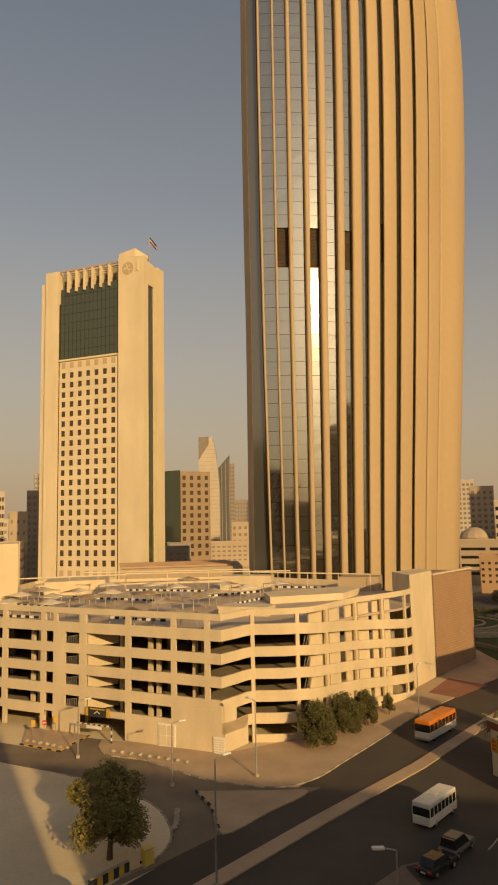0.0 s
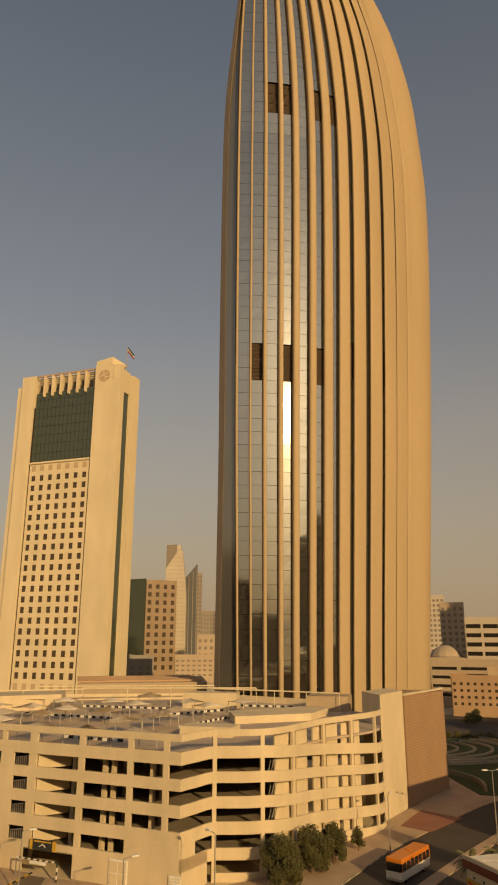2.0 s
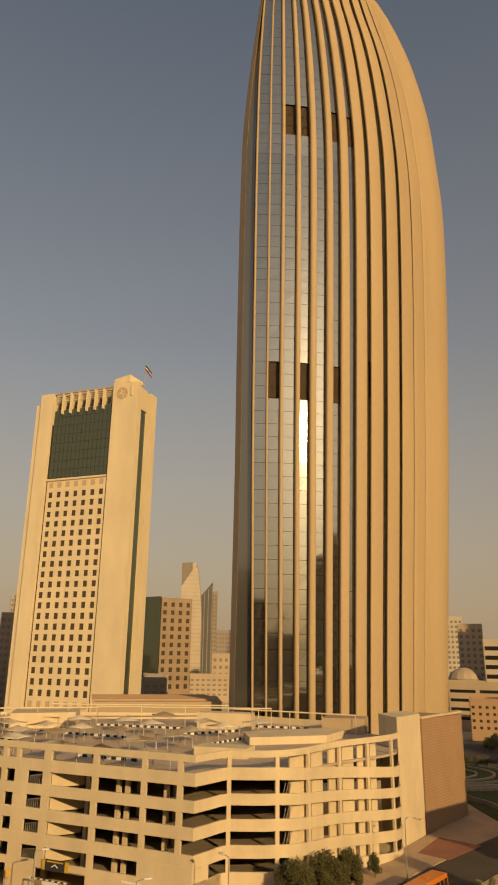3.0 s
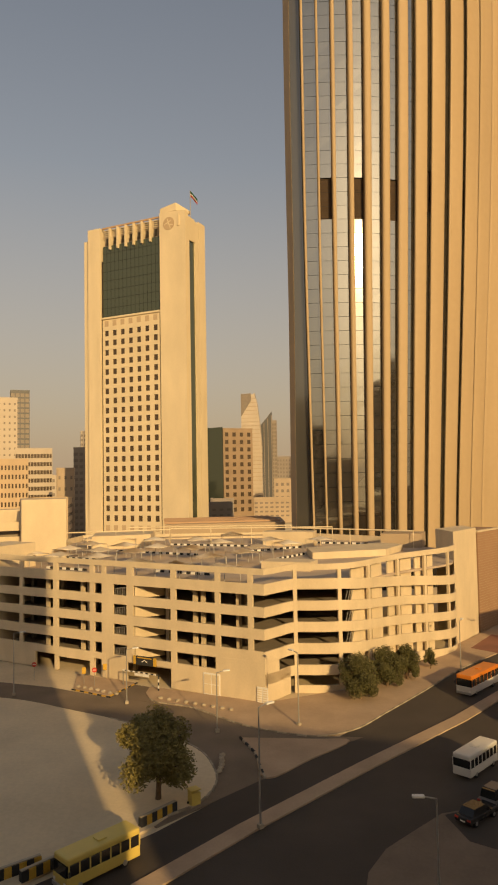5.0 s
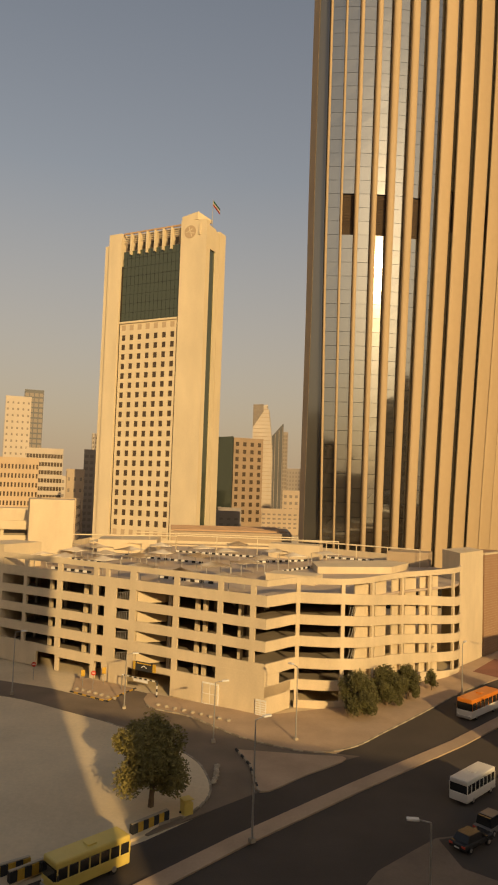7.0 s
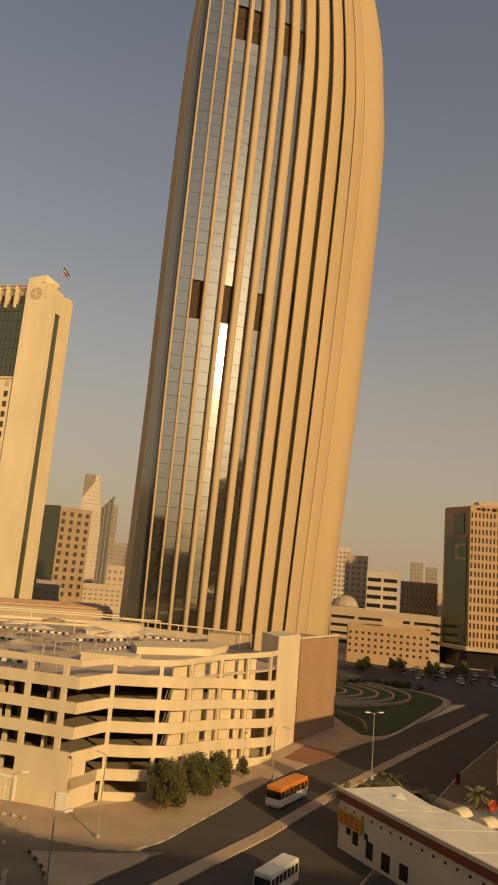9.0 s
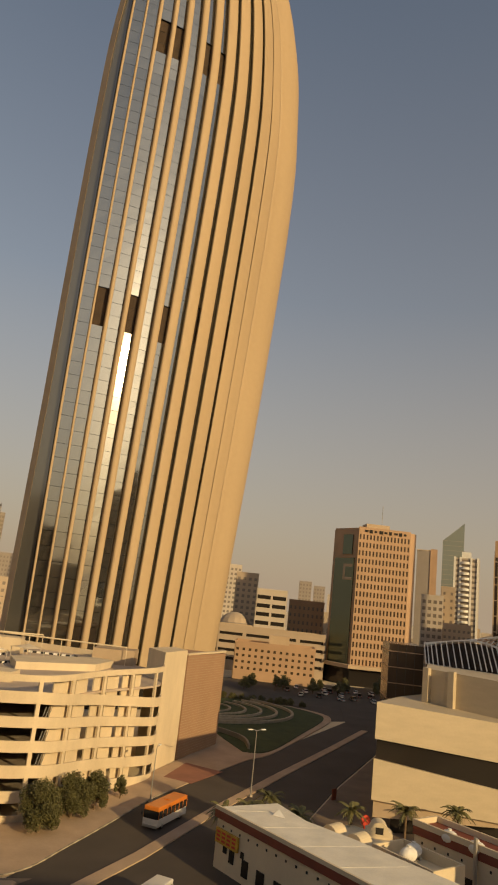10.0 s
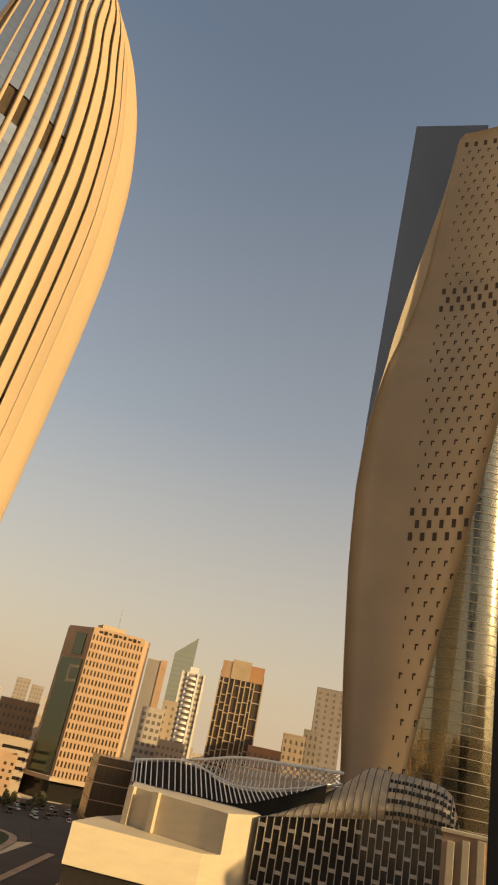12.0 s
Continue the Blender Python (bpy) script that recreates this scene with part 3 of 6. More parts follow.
# corner pylon and terracotta box beside the car park
tagged(part("corner_pylon", prism([(30.6, 133.6), (37.4, 143.4), (36, 150), (29, 142)], 0, 21.2), GARAGE), "tall plain cream corner wall of the car park", "wall", kind="structure")
annex = thing("annex", 37.6, 143.5, 0, 0, "terracotta clad windowless block beside the car park", "building")
BX = smooth_line([(0.15, 0.1), (4, 5), (9, 11), (12.5, 15.5), (13.6, 17.5), (13.4, 19.5)], 4)
part("wall", ribbon(BX, 0, [20.2 - 0.02 * k for k in range(len(BX))], 0.6), BRICKC, annex)
part("core", prism([(0.2, 1.2)] + [(p[0] - 0.6, p[1] + 0.5) for p in BX[2:]] + [(6, 24), (-3, 12)], 0, 19.6), BRICKC, annex)
part("coping", ribbon([(p[0] + 0.1, p[1] - 0.1) for p in BX], 20.21, 20.55, 0.9), GARAGE, annex)
lines = bmesh.new()
for k in range(38):
    ribbon([(p[0] + 0.03, p[1] - 0.04) for p in BX], 0.6 + k * 0.51, 0.64 + k * 0.51, 0.03, lines)
part("cladding_joint", lines, CONC_DARK, annex, kind="stuff")


# ---- shell tower ----
def table(rows, z):
    for (a, u), (b, v) in zip(rows, rows[1:]):
        if z <= b:
            t = (z - a) / (b - a)
            return u + (v - u) * t
    return rows[-1][1]


def ease(rows, z):
    """A value at height z on a smooth curve through the rows of (height, value)."""
    n = len(rows)
    for i in range(n - 1):
        (a, u), (b, v) = rows[i], rows[i + 1]
        if z <= b or i == n - 2:
            t = min(1.0, max(0.0, (z - a) / (b - a)))
            p, q = rows[max(i - 1, 0)], rows[min(i + 2, n - 1)]
            m0 = (v - p[1]) / (b - p[0]) * (b - a)
            m1 = (q[1] - u) / (q[0] - a) * (b - a)
            return (2 * t ** 3 - 3 * t * t + 1) * u + (t ** 3 - 2 * t * t + t) * m0 + (3 * t * t - 2 * t ** 3) * v + (t ** 3 - t * t) * m1
    return rows[-1][1]


# the shell's width, the place of its left end, the bow of the ribs between and the outer left edge, by height
SWELL = [(0, 0.802), (30, 0.836), (60, 0.875), (90, 0.914), (120, 0.945), (150, 0.971), (180, 0.992), (207, 0.995), (228, 0.966), (247, 0.922), (262, 0.855), (275, 0.762), (285, 0.640), (291, 0.530), (296, 0.390), (300, 0.225), (303, 0.090), (304.5, 0.02)]
LEAN = [(0, 2.75), (30, 2.29), (60, 1.83), (90, 1.38), (120, 1.2), (150, 1.17), (180, 1.17), (207, 1.43), (228, 2.0), (247, 3.2), (262, 4.5), (275, 6.6), (285, 9.1), (291, 11.0), (296, 13.2), (300, 15.4), (304.5, 18.4)]
BOW = [(0, 0), (180, 0.05), (207, 0.2), (228, 0.6), (247, 1.8), (262, 2.6), (272, 3.6), (278, 3.4), (285, 2.0), (291, 0.7), (296, 0), (304.5, 0)]
LEFT = [(0, -0.1), (45, 0.17), (90, 0.45), (120, 0.35), (150, 0.35), (180, 0.5), (207, 1.0), (228, 2.5), (247, 4.4), (262, 6.1), (275, 7.7), (285, 9.5), (291, 11.2), (296, 13.3), (300, 15.5), (304.5, 18.4)]
FINS = [(5.0, 199.9, 0), (9.5, 199.8, 2), (14.15, 199.9, 8), (19.45, 200.3, 13), (24.6, 201.1, 18), (30.35, 202.4, 24), (35.9, 204.2, 31), (41.9, 206.6, 38), (47.9, 209.8, 45), (54.65, 214.1, 51), (61.1, 219.3, 57), (67.0, 225.5, 62)]
FINW = [0.8, 0.75, 1.2, 1.55, 2.2, 2.4, 3.3, 4.4, 5.5, 6.1, 7.0, 7.8]
FIND = [2.3, 2.3, 2.2, 2.2, 2.1, 1.9, 1.6, 1.4, 1.2, 1.0, 0.9, 0.8]
LEVELS = [0, 15, 30, 45, 60, 75, 90, 105, 120, 135, 150, 165, 180, 195, 202, 209, 215, 221, 227, 233, 239, 244, 249, 254, 258, 262, 266, 270, 275, 280, 285, 289, 292.5, 295.5, 298, 300, 301.7, 303.2, 304.5]


def shell(x, y, z):
    s = ease(SWELL, z)
    u = (x - 0.2) / 84
    start = ease(LEFT if x < 2 else LEAN, z)
    return (start + (x - 0.2) * s - 4 * u * (1 - u) * ease(BOW, z), 200 - 4 * max(0, (z - 200) / 100) + (y - 200) * s, z)


def normal_of(i):
    x, y, th = FINS[i]
    v = Vector((x, y)).normalized()
    r = Vector((v.y, -v.x))
    n = -v * math.cos(radians(th)) + r * math.sin(radians(th))
    return n, Vector((-n.y, n.x))


tower = thing("shell_tower", 0, 0, 0, 0, "tall sand-coloured ribbed concrete tower tapering like a shell, glazed between ribs", "skyscraper")


def loft(profile_at, levels, name, material, label="", smooth=True, closed=True):
    bm = bmesh.new()
    rows = [[bm.verts.new(p) for p in profile_at(z)] for z in levels]
    n = len(rows[0])
    for u, v in zip(rows, rows[1:]):
        for k in range(n if closed else n - 1):
            bm.faces.new((u[k], u[(k + 1) % n], v[(k + 1) % n], v[k]))
    if closed:
        bm.faces.new(rows[-1])
    bmesh.ops.recalc_face_normals(bm, faces=bm.faces)
    ob = part(name, bm, material, tower, label, smooth=smooth)
    return ob


def fin_profile(i):
    n, t = normal_of(i)
    w, d = FINW[i] / 2, FIND[i]
    local = [(-w * 0.75, -0.6), (-w * 0.95, 0.6), (-w, d * 0.72), (-w * 0.86, d * 0.9), (-w * 0.45, d), (w * 0.45, d), (w * 0.86, d * 0.9), (w, d * 0.72), (w * 0.95, 0.6), (w * 0.75, -0.6)]

    def at(z):
        s = ease(SWELL, z)
        k = max(0.12, min(1, s * 1.05))
        b = Vector(shell(FINS[i][0], FINS[i][1], z))
        return [(b.x + (t.x * a + n.x * o) * k, b.y + (t.y * a + n.y * o) * k, z) for a, o in local]
    return at


for i in range(len(FINS)):
    loft(fin_profile(i), LEVELS, "fin", CONC)
# smooth limb, left edge slab and rear of the shell
LIMB = smooth_line([(68.8, 230.3), (70.6, 228.9), (73.2, 230.7), (78.6, 234.1), (82.4, 239.5), (83.95, 245.0), (83.2, 250.5), (75, 264)], 3)
loft(lambda z: [shell(x, y, z) for x, y in LIMB], LEVELS, "shell_wall", CONC, closed=False)
REAR = smooth_line([(75, 264), (60, 265), (40, 262), (20, 252), (6, 240), (0.2, 226)], 3)
loft(lambda z: [shell(x, y, z) for x, y in REAR], LEVELS, "rear_wall", CONC, closed=False)
loft(lambda z: [shell(x, y, z) for x, y in ((0.2, 201.4), (1.9, 197.4), (1.99, 201), (1.4, 226), (0.2, 226))], LEVELS, "edge_wall", CONC_DARK, "brown shaded edge wall", smooth=False)
# dark backing behind the glass
loft(lambda z: [shell(x - normal_of(i)[0].x * 0.9, y - normal_of(i)[0].y * 0.9, z) for i, (x, y, th) in enumerate(FINS)] + [shell(LIMB[0][0], LIMB[0][1], z)], LEVELS, "glazing_frame", DSTEEL, closed=False)
loft(lambda z: [shell(1.9, 200.6, z), shell(4.4, 200.4, z)], LEVELS, "edge_glazing", GL_GREY, "dark blue-grey glass strip", closed=False, smooth=False)
# glass panes, floor by floor
FLOOR = 4.15
MECH = {1: (108, 121), 3: (109, 121.5), 5: (109.5, 122), 7: (110, 122.5), 9: (110, 122.5)}
MECH2 = {2: (207, 219.9), 3: (207, 219.9), 5: (207, 219.9), 6: (207, 219.9)}
rest = bmesh.new()
rng = random.Random(5)
for i in range(len(FINS) - 1):
    (xa, ya, _), (xb, yb, _) = FINS[i], FINS[i + 1]
    n = normal_of(i)[0] * 0.5 + normal_of(i + 1)[0] * 0.5
    for f in range(1, 72):
        z0, z1 = f * FLOOR, (f + 1) * FLOOR - 0.1
        if z1 > 299:
            continue
        lo, hi = shell(xa, ya, z0), shell(xb, yb, z0)
        l2, h2 = shell(xa, ya, z1), shell(xb, yb, z1)
        dark = any(m.get(i) and m[i][0] <= (z0 + z1) / 2 <= m[i][1] for m in (MECH, MECH2))
        if dark:
            bm = bmesh.new()
            for k in range(9):
                zz = z0 + k * (z1 - z0) / 9
                q = [(lo[0] - n.x * 0.5, lo[1] - n.y * 0.5), (hi[0] - n.x * 0.5, hi[1] - n.y * 0.5)]
                ribbon(q, zz, zz + 0.33, 0.1, bm)
            part("louvre", bm, LOUVRE, tower, "dark recessed plant-floor louvres")
            continue
        jit = [rng.uniform(-0.014, 0.014) for _ in range(2)]
        quad = [(lo[0] + n.x * jit[0], lo[1] + n.y * jit[0], z0), (hi[0] - n.x * jit[0], hi[1] - n.y * jit[0], z0), (h2[0] + n.x * jit[1], h2[1] + n.y * jit[1], z1), (l2[0] - n.x * jit[1], l2[1] - n.y * jit[1], z1)]
        single = i < 6 and 3 <= f <= 52
        bm = bmesh.new() if single else rest
        v = [bm.verts.new(p) for p in quad]
        w = [bm.verts.new((p[0] - n.x * 0.08, p[1] - n.y * 0.08, p[2])) for p in quad]
        bm.faces.new(v)
        bm.faces.new(w[::-1])
        for k in range(4):
            bm.faces.new((v[k], w[k], w[(k + 1) % 4], v[(k + 1) % 4]))
        if single:
            part("pane", bm, GL_TOWER, tower)
part("upper_panes", rest, GL_TOWER, tower, kind="stuff")
part("podium", prism([(1, 196), (24, 196.5), (40, 201), (60, 214), (72, 226), (70, 262), (2, 240)], 0, 6), GL_DARK, tower)


# ---- bank tower: cream slab with small square windows ----
bank_rz, bank_w = front_of(-80.0, 270.2, -37.5, 252.8)
bank = thing("bank_tower", -80.0, 270.2, 0, bank_rz, "cream office tower with small square windows and green glass crown panel", "office tower")
BH = 134.0
px0, px1 = 6.7, 33.6      # the recessed window field
cols, rowsn = 7, 20
cw = (px1 - px0) / cols
xs = [px0] + steps(px0 + cw * 0.26, cw * 0.48, cw * 0.52, cols) + [px1]
zs = [8.0] + steps(16.3, 2.25, 1.6, rowsn) + [97.0]
field = part("window_field", holed(xs, zs, lambda i, k: i % 2 == 1 and k % 2 == 1, 0.45, 0.25), CREAM, bank)
w0 = None
for c in range(cols):
    for r in range(rowsn):
        if w0 is None:
            w0 = part("window", bx(0, cw * 0.48, 0.55, 0.65, 0, 2.25), GL_BROWN, field)
            w0.matrix_basis = pose(xs[1], 0, zs[1])
        else:
            again(w0, xs[1 + 2 * c], 0, zs[1 + 2 * r], 0, field)
for z in (93.4, 12.5):
    for c in range(cols):
        o = part("blind_panel", bx(0, cw * 0.48, 0.2, 0.246, 0, 2.25), TAN, field)
        o.matrix_basis = pose(xs[1 + 2 * c], 0, z)
part("pier", bx(0, 6.1, -0.5, 6, 0, BH - 0.5), CREAM, bank)
part("edge_fin", bx(-2.7, -0.55, 0.6, 8, 0, BH - 4.5), CREAM, bank)
part("joint", bx(-0.545, -0.005, 1.0, 6, 0, BH - 4), DARK, bank)
part("joint", bx(6.105, 6.695, 0.5, 1.0, 8, BH - 14), DARK, bank)
part("joint", bx(33.605, 34.395, 0.5, 1.0, 8, BH - 6), DARK, bank)
part("main_pier", prism([(34.4, -0.5), (45.9, -0.5), (45.9, 1.6), (34.4, 1.6)], 0, [BH + 0.5, BH - 0.4, BH - 0.4, BH + 0.5]), CREAM, bank)
part("pier_head", prism([(34.4, 1.601), (39.9, 1.601), (39.9, 14), (34.4, 14)], 0, [BH + 0.5, BH + 2.2, BH + 2.2, BH + 0.5]), CREAM, bank)
part("crown", prism([(34.4, 0), (41.5, 0), (44.5, 6), (34.4, 8)], BH + 0.4, [BH + 2.2, BH + 3.4, BH + 1.5, BH + 2.2]), CREAM, bank)
part("green_panel", bx(px0, px1, 0.7, 1.0, 97.0, 126.0), GL_GREEN, bank, "green reflective glass panel below the crown")
mull = bmesh.new()
for k in range(1, 14):
    box(mull, px0 + (px1 - px0) * k / 14 - 0.05, px0 + (px1 - px0) * k / 14 + 0.05, 0.62, 0.7, 97, 126)
for k in range(1, 8):
    box(mull, px0, px1, 0.6, 0.62, 97 + k * 3.7, 97.12 + k * 3.7)
part("mullion", mull, GL_DARK, bank)
part("panel_sill", bx(px0 - 0.2, px1 + 0.2, -0.3, 0.6, 96.3, 97.0), CREAM, bank)
part("crown_back", bx(px0, px1, 2.2, 2.6, 126, BH - 0.8), GREY, bank)
part("crown_beam", bx(px0, px1, 0.2, 0.8, BH - 1.0, BH - 0.4), BROWN, bank)
for k in range(6):
    x = px0 + (k + 1) * (px1 - px0) / 7
    part("crown_rib", prism([(x - 0.32, -0.3), (x + 0.32, -0.3), (x + 0.32, 2.1), (x - 0.32, 2.1)], 124.3, [BH - 1.1] * 4), CREAM, bank)
for k in range(7):
    x = px0 + (k + 0.62) * (px1 - px0) / 7
    part("crown_opening", bx(x - 0.6, x + 0.6, 0.45, 0.69, 126.2, 129.0), DARK, bank)
rails = bmesh.new()
for k in range(4):
    box(rails, px0, px1, 0.9, 1.1, 130 + k * 0.8, 130.25 + k * 0.8)
part("crown_rail", rails, CREAM, bank)
# side with the tall green strip
part("side_wall", bx(41, 45.9, 1.602, 2.4, 0, BH - 2), CREAM, bank)
part("side_strip", bx(40, 45.4, 2.401, 6.6, 14, BH - 11), GL_GREEN, bank, "tall dark green glass strip")
part("side_wall", bx(40, 45.9, 2.401, 6.6, BH - 11, BH - 2), CREAM, bank)
part("side_wall", bx(40, 45.9, 6.602, 9.2, 0, BH - 2.6), CREAM, bank)
part("side_joint", bx(40, 45.6, 9.202, 9.6, 0, BH - 4), DARK, bank)
part("side_wall", bx(34.4, 45.9, 9.602, 14.5, 0, BH - 1.8), CREAM, bank)
part("core", bx(0.3, 39.8, 3, 14.4, 0, BH - 4), CREAM, bank)
part("base", bx(-1, 46.5, -1.5, 16, 0, 8), CREAM, bank)
em = part("emblem", tube(bmesh.new(), (38.6, -0.62, BH - 4.4), (38.6, -0.505, BH - 4.4), 2.5, n=32), TAN, bank, "round tan emblem with pale bars")
for rot, off_, ln in ((70, 0.3, 2.2), (-25, -0.9, 1.7), (15, 1.0, 1.5)):
    o = part("emblem_bar", bx(-ln, ln, -0.1, -0.003, -0.14, 0.14), CREAM, em)
    o.matrix_basis = pose(38.6 + off_ * 0.5, -0.62, BH - 4.4 - off_ * 0.4, 0, rot, 0)
part("lamp_bracket", bx(42.6, 43.3, -0.9, -0.52, BH - 6, BH - 1.5), CREAM, bank)
flagpole = thing("flagpole", -36.4, 257.4, BH - 2.4, bank_rz, "flagpole with a limp red and green flag on the roof", "flag")
part("pole", tube(bmesh.new(), (0, 0, -2), (0, 0, 11.5), 0.14), STEEL, flagpole)
for k, m in enumerate((mat("flag_green", (0.02, 0.12, 0.05)), WHITE, RED)):
    fl = bmesh.new()
    r = [[fl.verts.new((0.15 + (u + k * 0.0) * 0.8, 0.25 * math.sin(u * 1.3), 11.3 - k * 0.75 - u * 1.0 - s * 0.75)) for s in (0, 1)] for u in range(5)]
    for a, b in zip(r, r[1:]):
        fl.faces.new((a[0], b[0], b[1], a[1]))
    bmesh.ops.solidify(fl, geom=fl.faces[:], thickness=0.05)
    part("flag_stripe", fl, m, flagpole)


# ---- twisted stone tower ----
stone_tower = thing("stone_tower", 0, 0, 0, 0, "very tall pale stone tower with flaring wall and glass wings", "skyscraper")
ST_L = [(0, 48.9), (39, 48.25), (71, 47.6), (95, 47.2), (121, 46.8), (149, 46.55), (164, 46.5), (179, 46.58), (198, 46.85), (212, 47.2), (229, 47.65), (247, 48.05), (266, 48.6), (286, 49.23), (306, 49.9), (328, 50.63), (350, 51.35), (373, 51.95), (397, 52.45), (415, 52.95)]
ST_B = [(0, 0.05), (220, 0.06), (232, 0.15), (245, 0.5), (262, 0.88), (280, 0.98), (300, 0.9), (320, 0.62), (345, 0.3), (365, 0.16), (380, 0.06), (415, 0.05)]
ST_C = [(0, 50.7), (53, 50.86), (90, 50.9), (140, 50.52), (169, 50.6), (201, 50.74), (235, 51.0), (272, 51.7), (312, 52.25), (379, 52.7), (415, 53.3)]
ST_R = [(0, 51.8), (44, 53.22), (77, 54.2), (126, 55.85), (153, 56.8), (193, 58.15), (300, 61.7), (415, 65.5)]


def polar(az, d, z):
    return (d * math.sin(radians(az)), d * math.cos(radians(az)), z)


ST_Z = list(range(0, 200, 20)) + list(range(200, 396, 8))


def stone_row(z):
    a, r = ease(ST_L, z), ease(ST_R, z)
    w = ease(ST_B, z)
    b = a + w
    c = max(ease(ST_C, z), b + 0.3)
    back, k = 313 + w * 5.2, c - b
    crease = back - 0.9 * k
    return [polar(a, 313, z), polar(b, back, z), polar(b + 0.3 * k, back, z), polar(b + 0.7 * k, back - 0.25 * k, z), polar(c, crease, z)] + [polar(c + (r - c) * u, crease - 12 * u ** 1.4, z) for u in (0.15, 0.3, 0.45, 0.6, 0.8, 1.0)]


def sheet(rows, thick, name, material, parent, label="", smooth=True):
    bm = bmesh.new()
    g = [[bm.verts.new(p) for p in r] for r in rows]
    for u, v in zip(g, g[1:]):
        for k in range(len(u) - 1):
            bm.faces.new((u[k], u[k + 1], v[k + 1], v[k]))
    bmesh.ops.solidify(bm, geom=bm.faces[:], thickness=thick)
    return part(name, bm, material, parent, label, smooth=smooth)


ST_ROWS = [stone_row(z) for z in ST_Z] + [[(p[0], p[1], 398 + 1.4 * k) for k, p in enumerate(stone_row(400))]]
sheet([r[1:] for r in ST_ROWS], 0.25, "stone_wall", STONE, stone_tower, "flaring stone wall pierced by small openings")
sheet([r[:2] for r in ST_ROWS], 0.25, "edge_facet", STONE, stone_tower, "narrow bevelled stone edge catching the sun", smooth=False)
sheet([[polar(46.62 + 0.0042 * max(0, z - 200), 342, 32 + (z - 32) * 1.062), polar(55.5, 324, z + 3)] for z in (150, 200, 300, 400, 421)], 2.0, "glass_wing", GL_WING, stone_tower, "dark grey glass wing rising beside the stone", smooth=False)
cyl = []
for z in (0, 60, 120, 180, 240, 300):
    cx, cy, _ = polar(56.3, 347, z)
    cyl.append([(cx + 20.5 * math.sin(radians(a)), cy + 20.5 * math.cos(radians(a)), z) for a in range(320, 100, -10)])
sheet(cyl, 0.5, "glass_drum", GL_SUN, stone_tower, "rounded glass facade gleaming in the sun")
seam = bmesh.new()
for k in range(60):
    z = 6 + k * 4.4
    cx, cy, _ = polar(56.3, 347, z)
    ring = [(cx + 20.9 * math.sin(radians(a)), cy + 20.9 * math.cos(radians(a))) for a in range(310, 140, -10)]
    ribbon(ring, z, z + 0.22, 0.2, seam)
part("floor_line", seam, GREY, stone_tower, kind="stuff")
# openings in the stone: rows set half a step apart, tall ones at the plant floors
def slot_mesh(bm, m, kind_):
    # the dark L stands for an opening's shaded left and top reveals
    for q in {"tall": ((-0.95, 0.95, -0.12, 0.1, 0, 3.9),), "shaded_reveal": ((-0.8, -0.2, -0.12, 0.1, 0, 2.6), (-0.198, 0.8, -0.12, 0.1, 1.8, 2.6)), "slit": ((-0.35, 0.35, -0.12, 0.1, 0.4, 2.2),)}[kind_]:
        first_ = len(bm.verts)
        box(bm, *q)
        bm.verts.ensure_lookup_table()
        for v in bm.verts[first_:]:
            v.co = m @ v.co
    return bm


shared, upper = {}, bmesh.new()
for r in range(59):
    z = 38 + r * 6.1
    row = stone_row(z)
    c_az, r_az = math.degrees(math.atan2(row[4][0], row[4][1])), ease(ST_R, z)
    tall = 133 < z < 151 or 266 < z < 284 or z > 386
    start = c_az + (1.05 if z < 200 else max(0.45, 1.05 - 0.006 * (z - 200)))
    for c in range(14):
        az = start + c * 1.0 + 0.5 * (r % 2)
        u = (az - c_az) / (r_az - c_az)
        if u > 0.95:
            break
        f = [0, 0.15, 0.3, 0.45, 0.6, 0.8, 1.0]
        i = max(k for k in range(6) if f[k] <= max(0, u))
        p, q = Vector(row[4 + i]), Vector(row[5 + i])
        e = p.lerp(q, (u - f[i]) / (f[i + 1] - f[i]))
        d = (q - p).normalized()
        kind_ = "tall" if tall else "slit" if c == 0 and r % 3 else "shaded_reveal"
        m = pose(e.x, e.y, z, 0, 0, math.degrees(math.atan2(d.y, d.x)))
        if z > 255:
            slot_mesh(upper, m, kind_)
        elif kind_ in shared:
            again(shared[kind_], 0, 0, 0).matrix_basis = m
        else:
            shared[kind_] = part("opening", slot_mesh(bmesh.new(), Matrix(), kind_), SLOT, stone_tower)
            shared[kind_].matrix_basis = m
part("upper_openings", upper, SLOT, stone_tower, kind="stuff")

# ---- cream stone block with ribbon windows ----
rib = thing("stone_block", 63.9, 112.0, 0, 0, "cream stone clad block with dark ribbon windows", "building")
RP = [(-6.4, -11.5), (14.25, -16.7), (27.0, -14.7), (40, 4), (22, 18), (6.5, 3.5)]
RI = [(-5.8, -11.1), (14.35, -16.1), (26.6, -14.2), (39, 4), (22, 17), (6.7, 3.2)]
SILL, HEAD, TOPL = [10.95, 7.9, 8.2, 8.2, 8.2, 9.5], [13.8, 11.9, 12.2, 12.2, 12.2, 12.9], [19.2, 17.7, 17.7, 17.7, 17.7, 18.4]
part("lower_band", prism(RP, [5.1, 3.3, 3.6, 3.6, 3.6, 4.2], SILL), TRAV, rib)
part("upper_band", prism(RP, HEAD, TOPL), TRAV, rib)
part("ribbon_window", prism(RI, SILL, HEAD), GL_DARK, rib, "dark ribbon glazing")
part("soffit", prism(RI, 2.6, [5.1, 3.3, 3.6, 3.6, 3.6, 4.2]), CONC_DARK, rib)
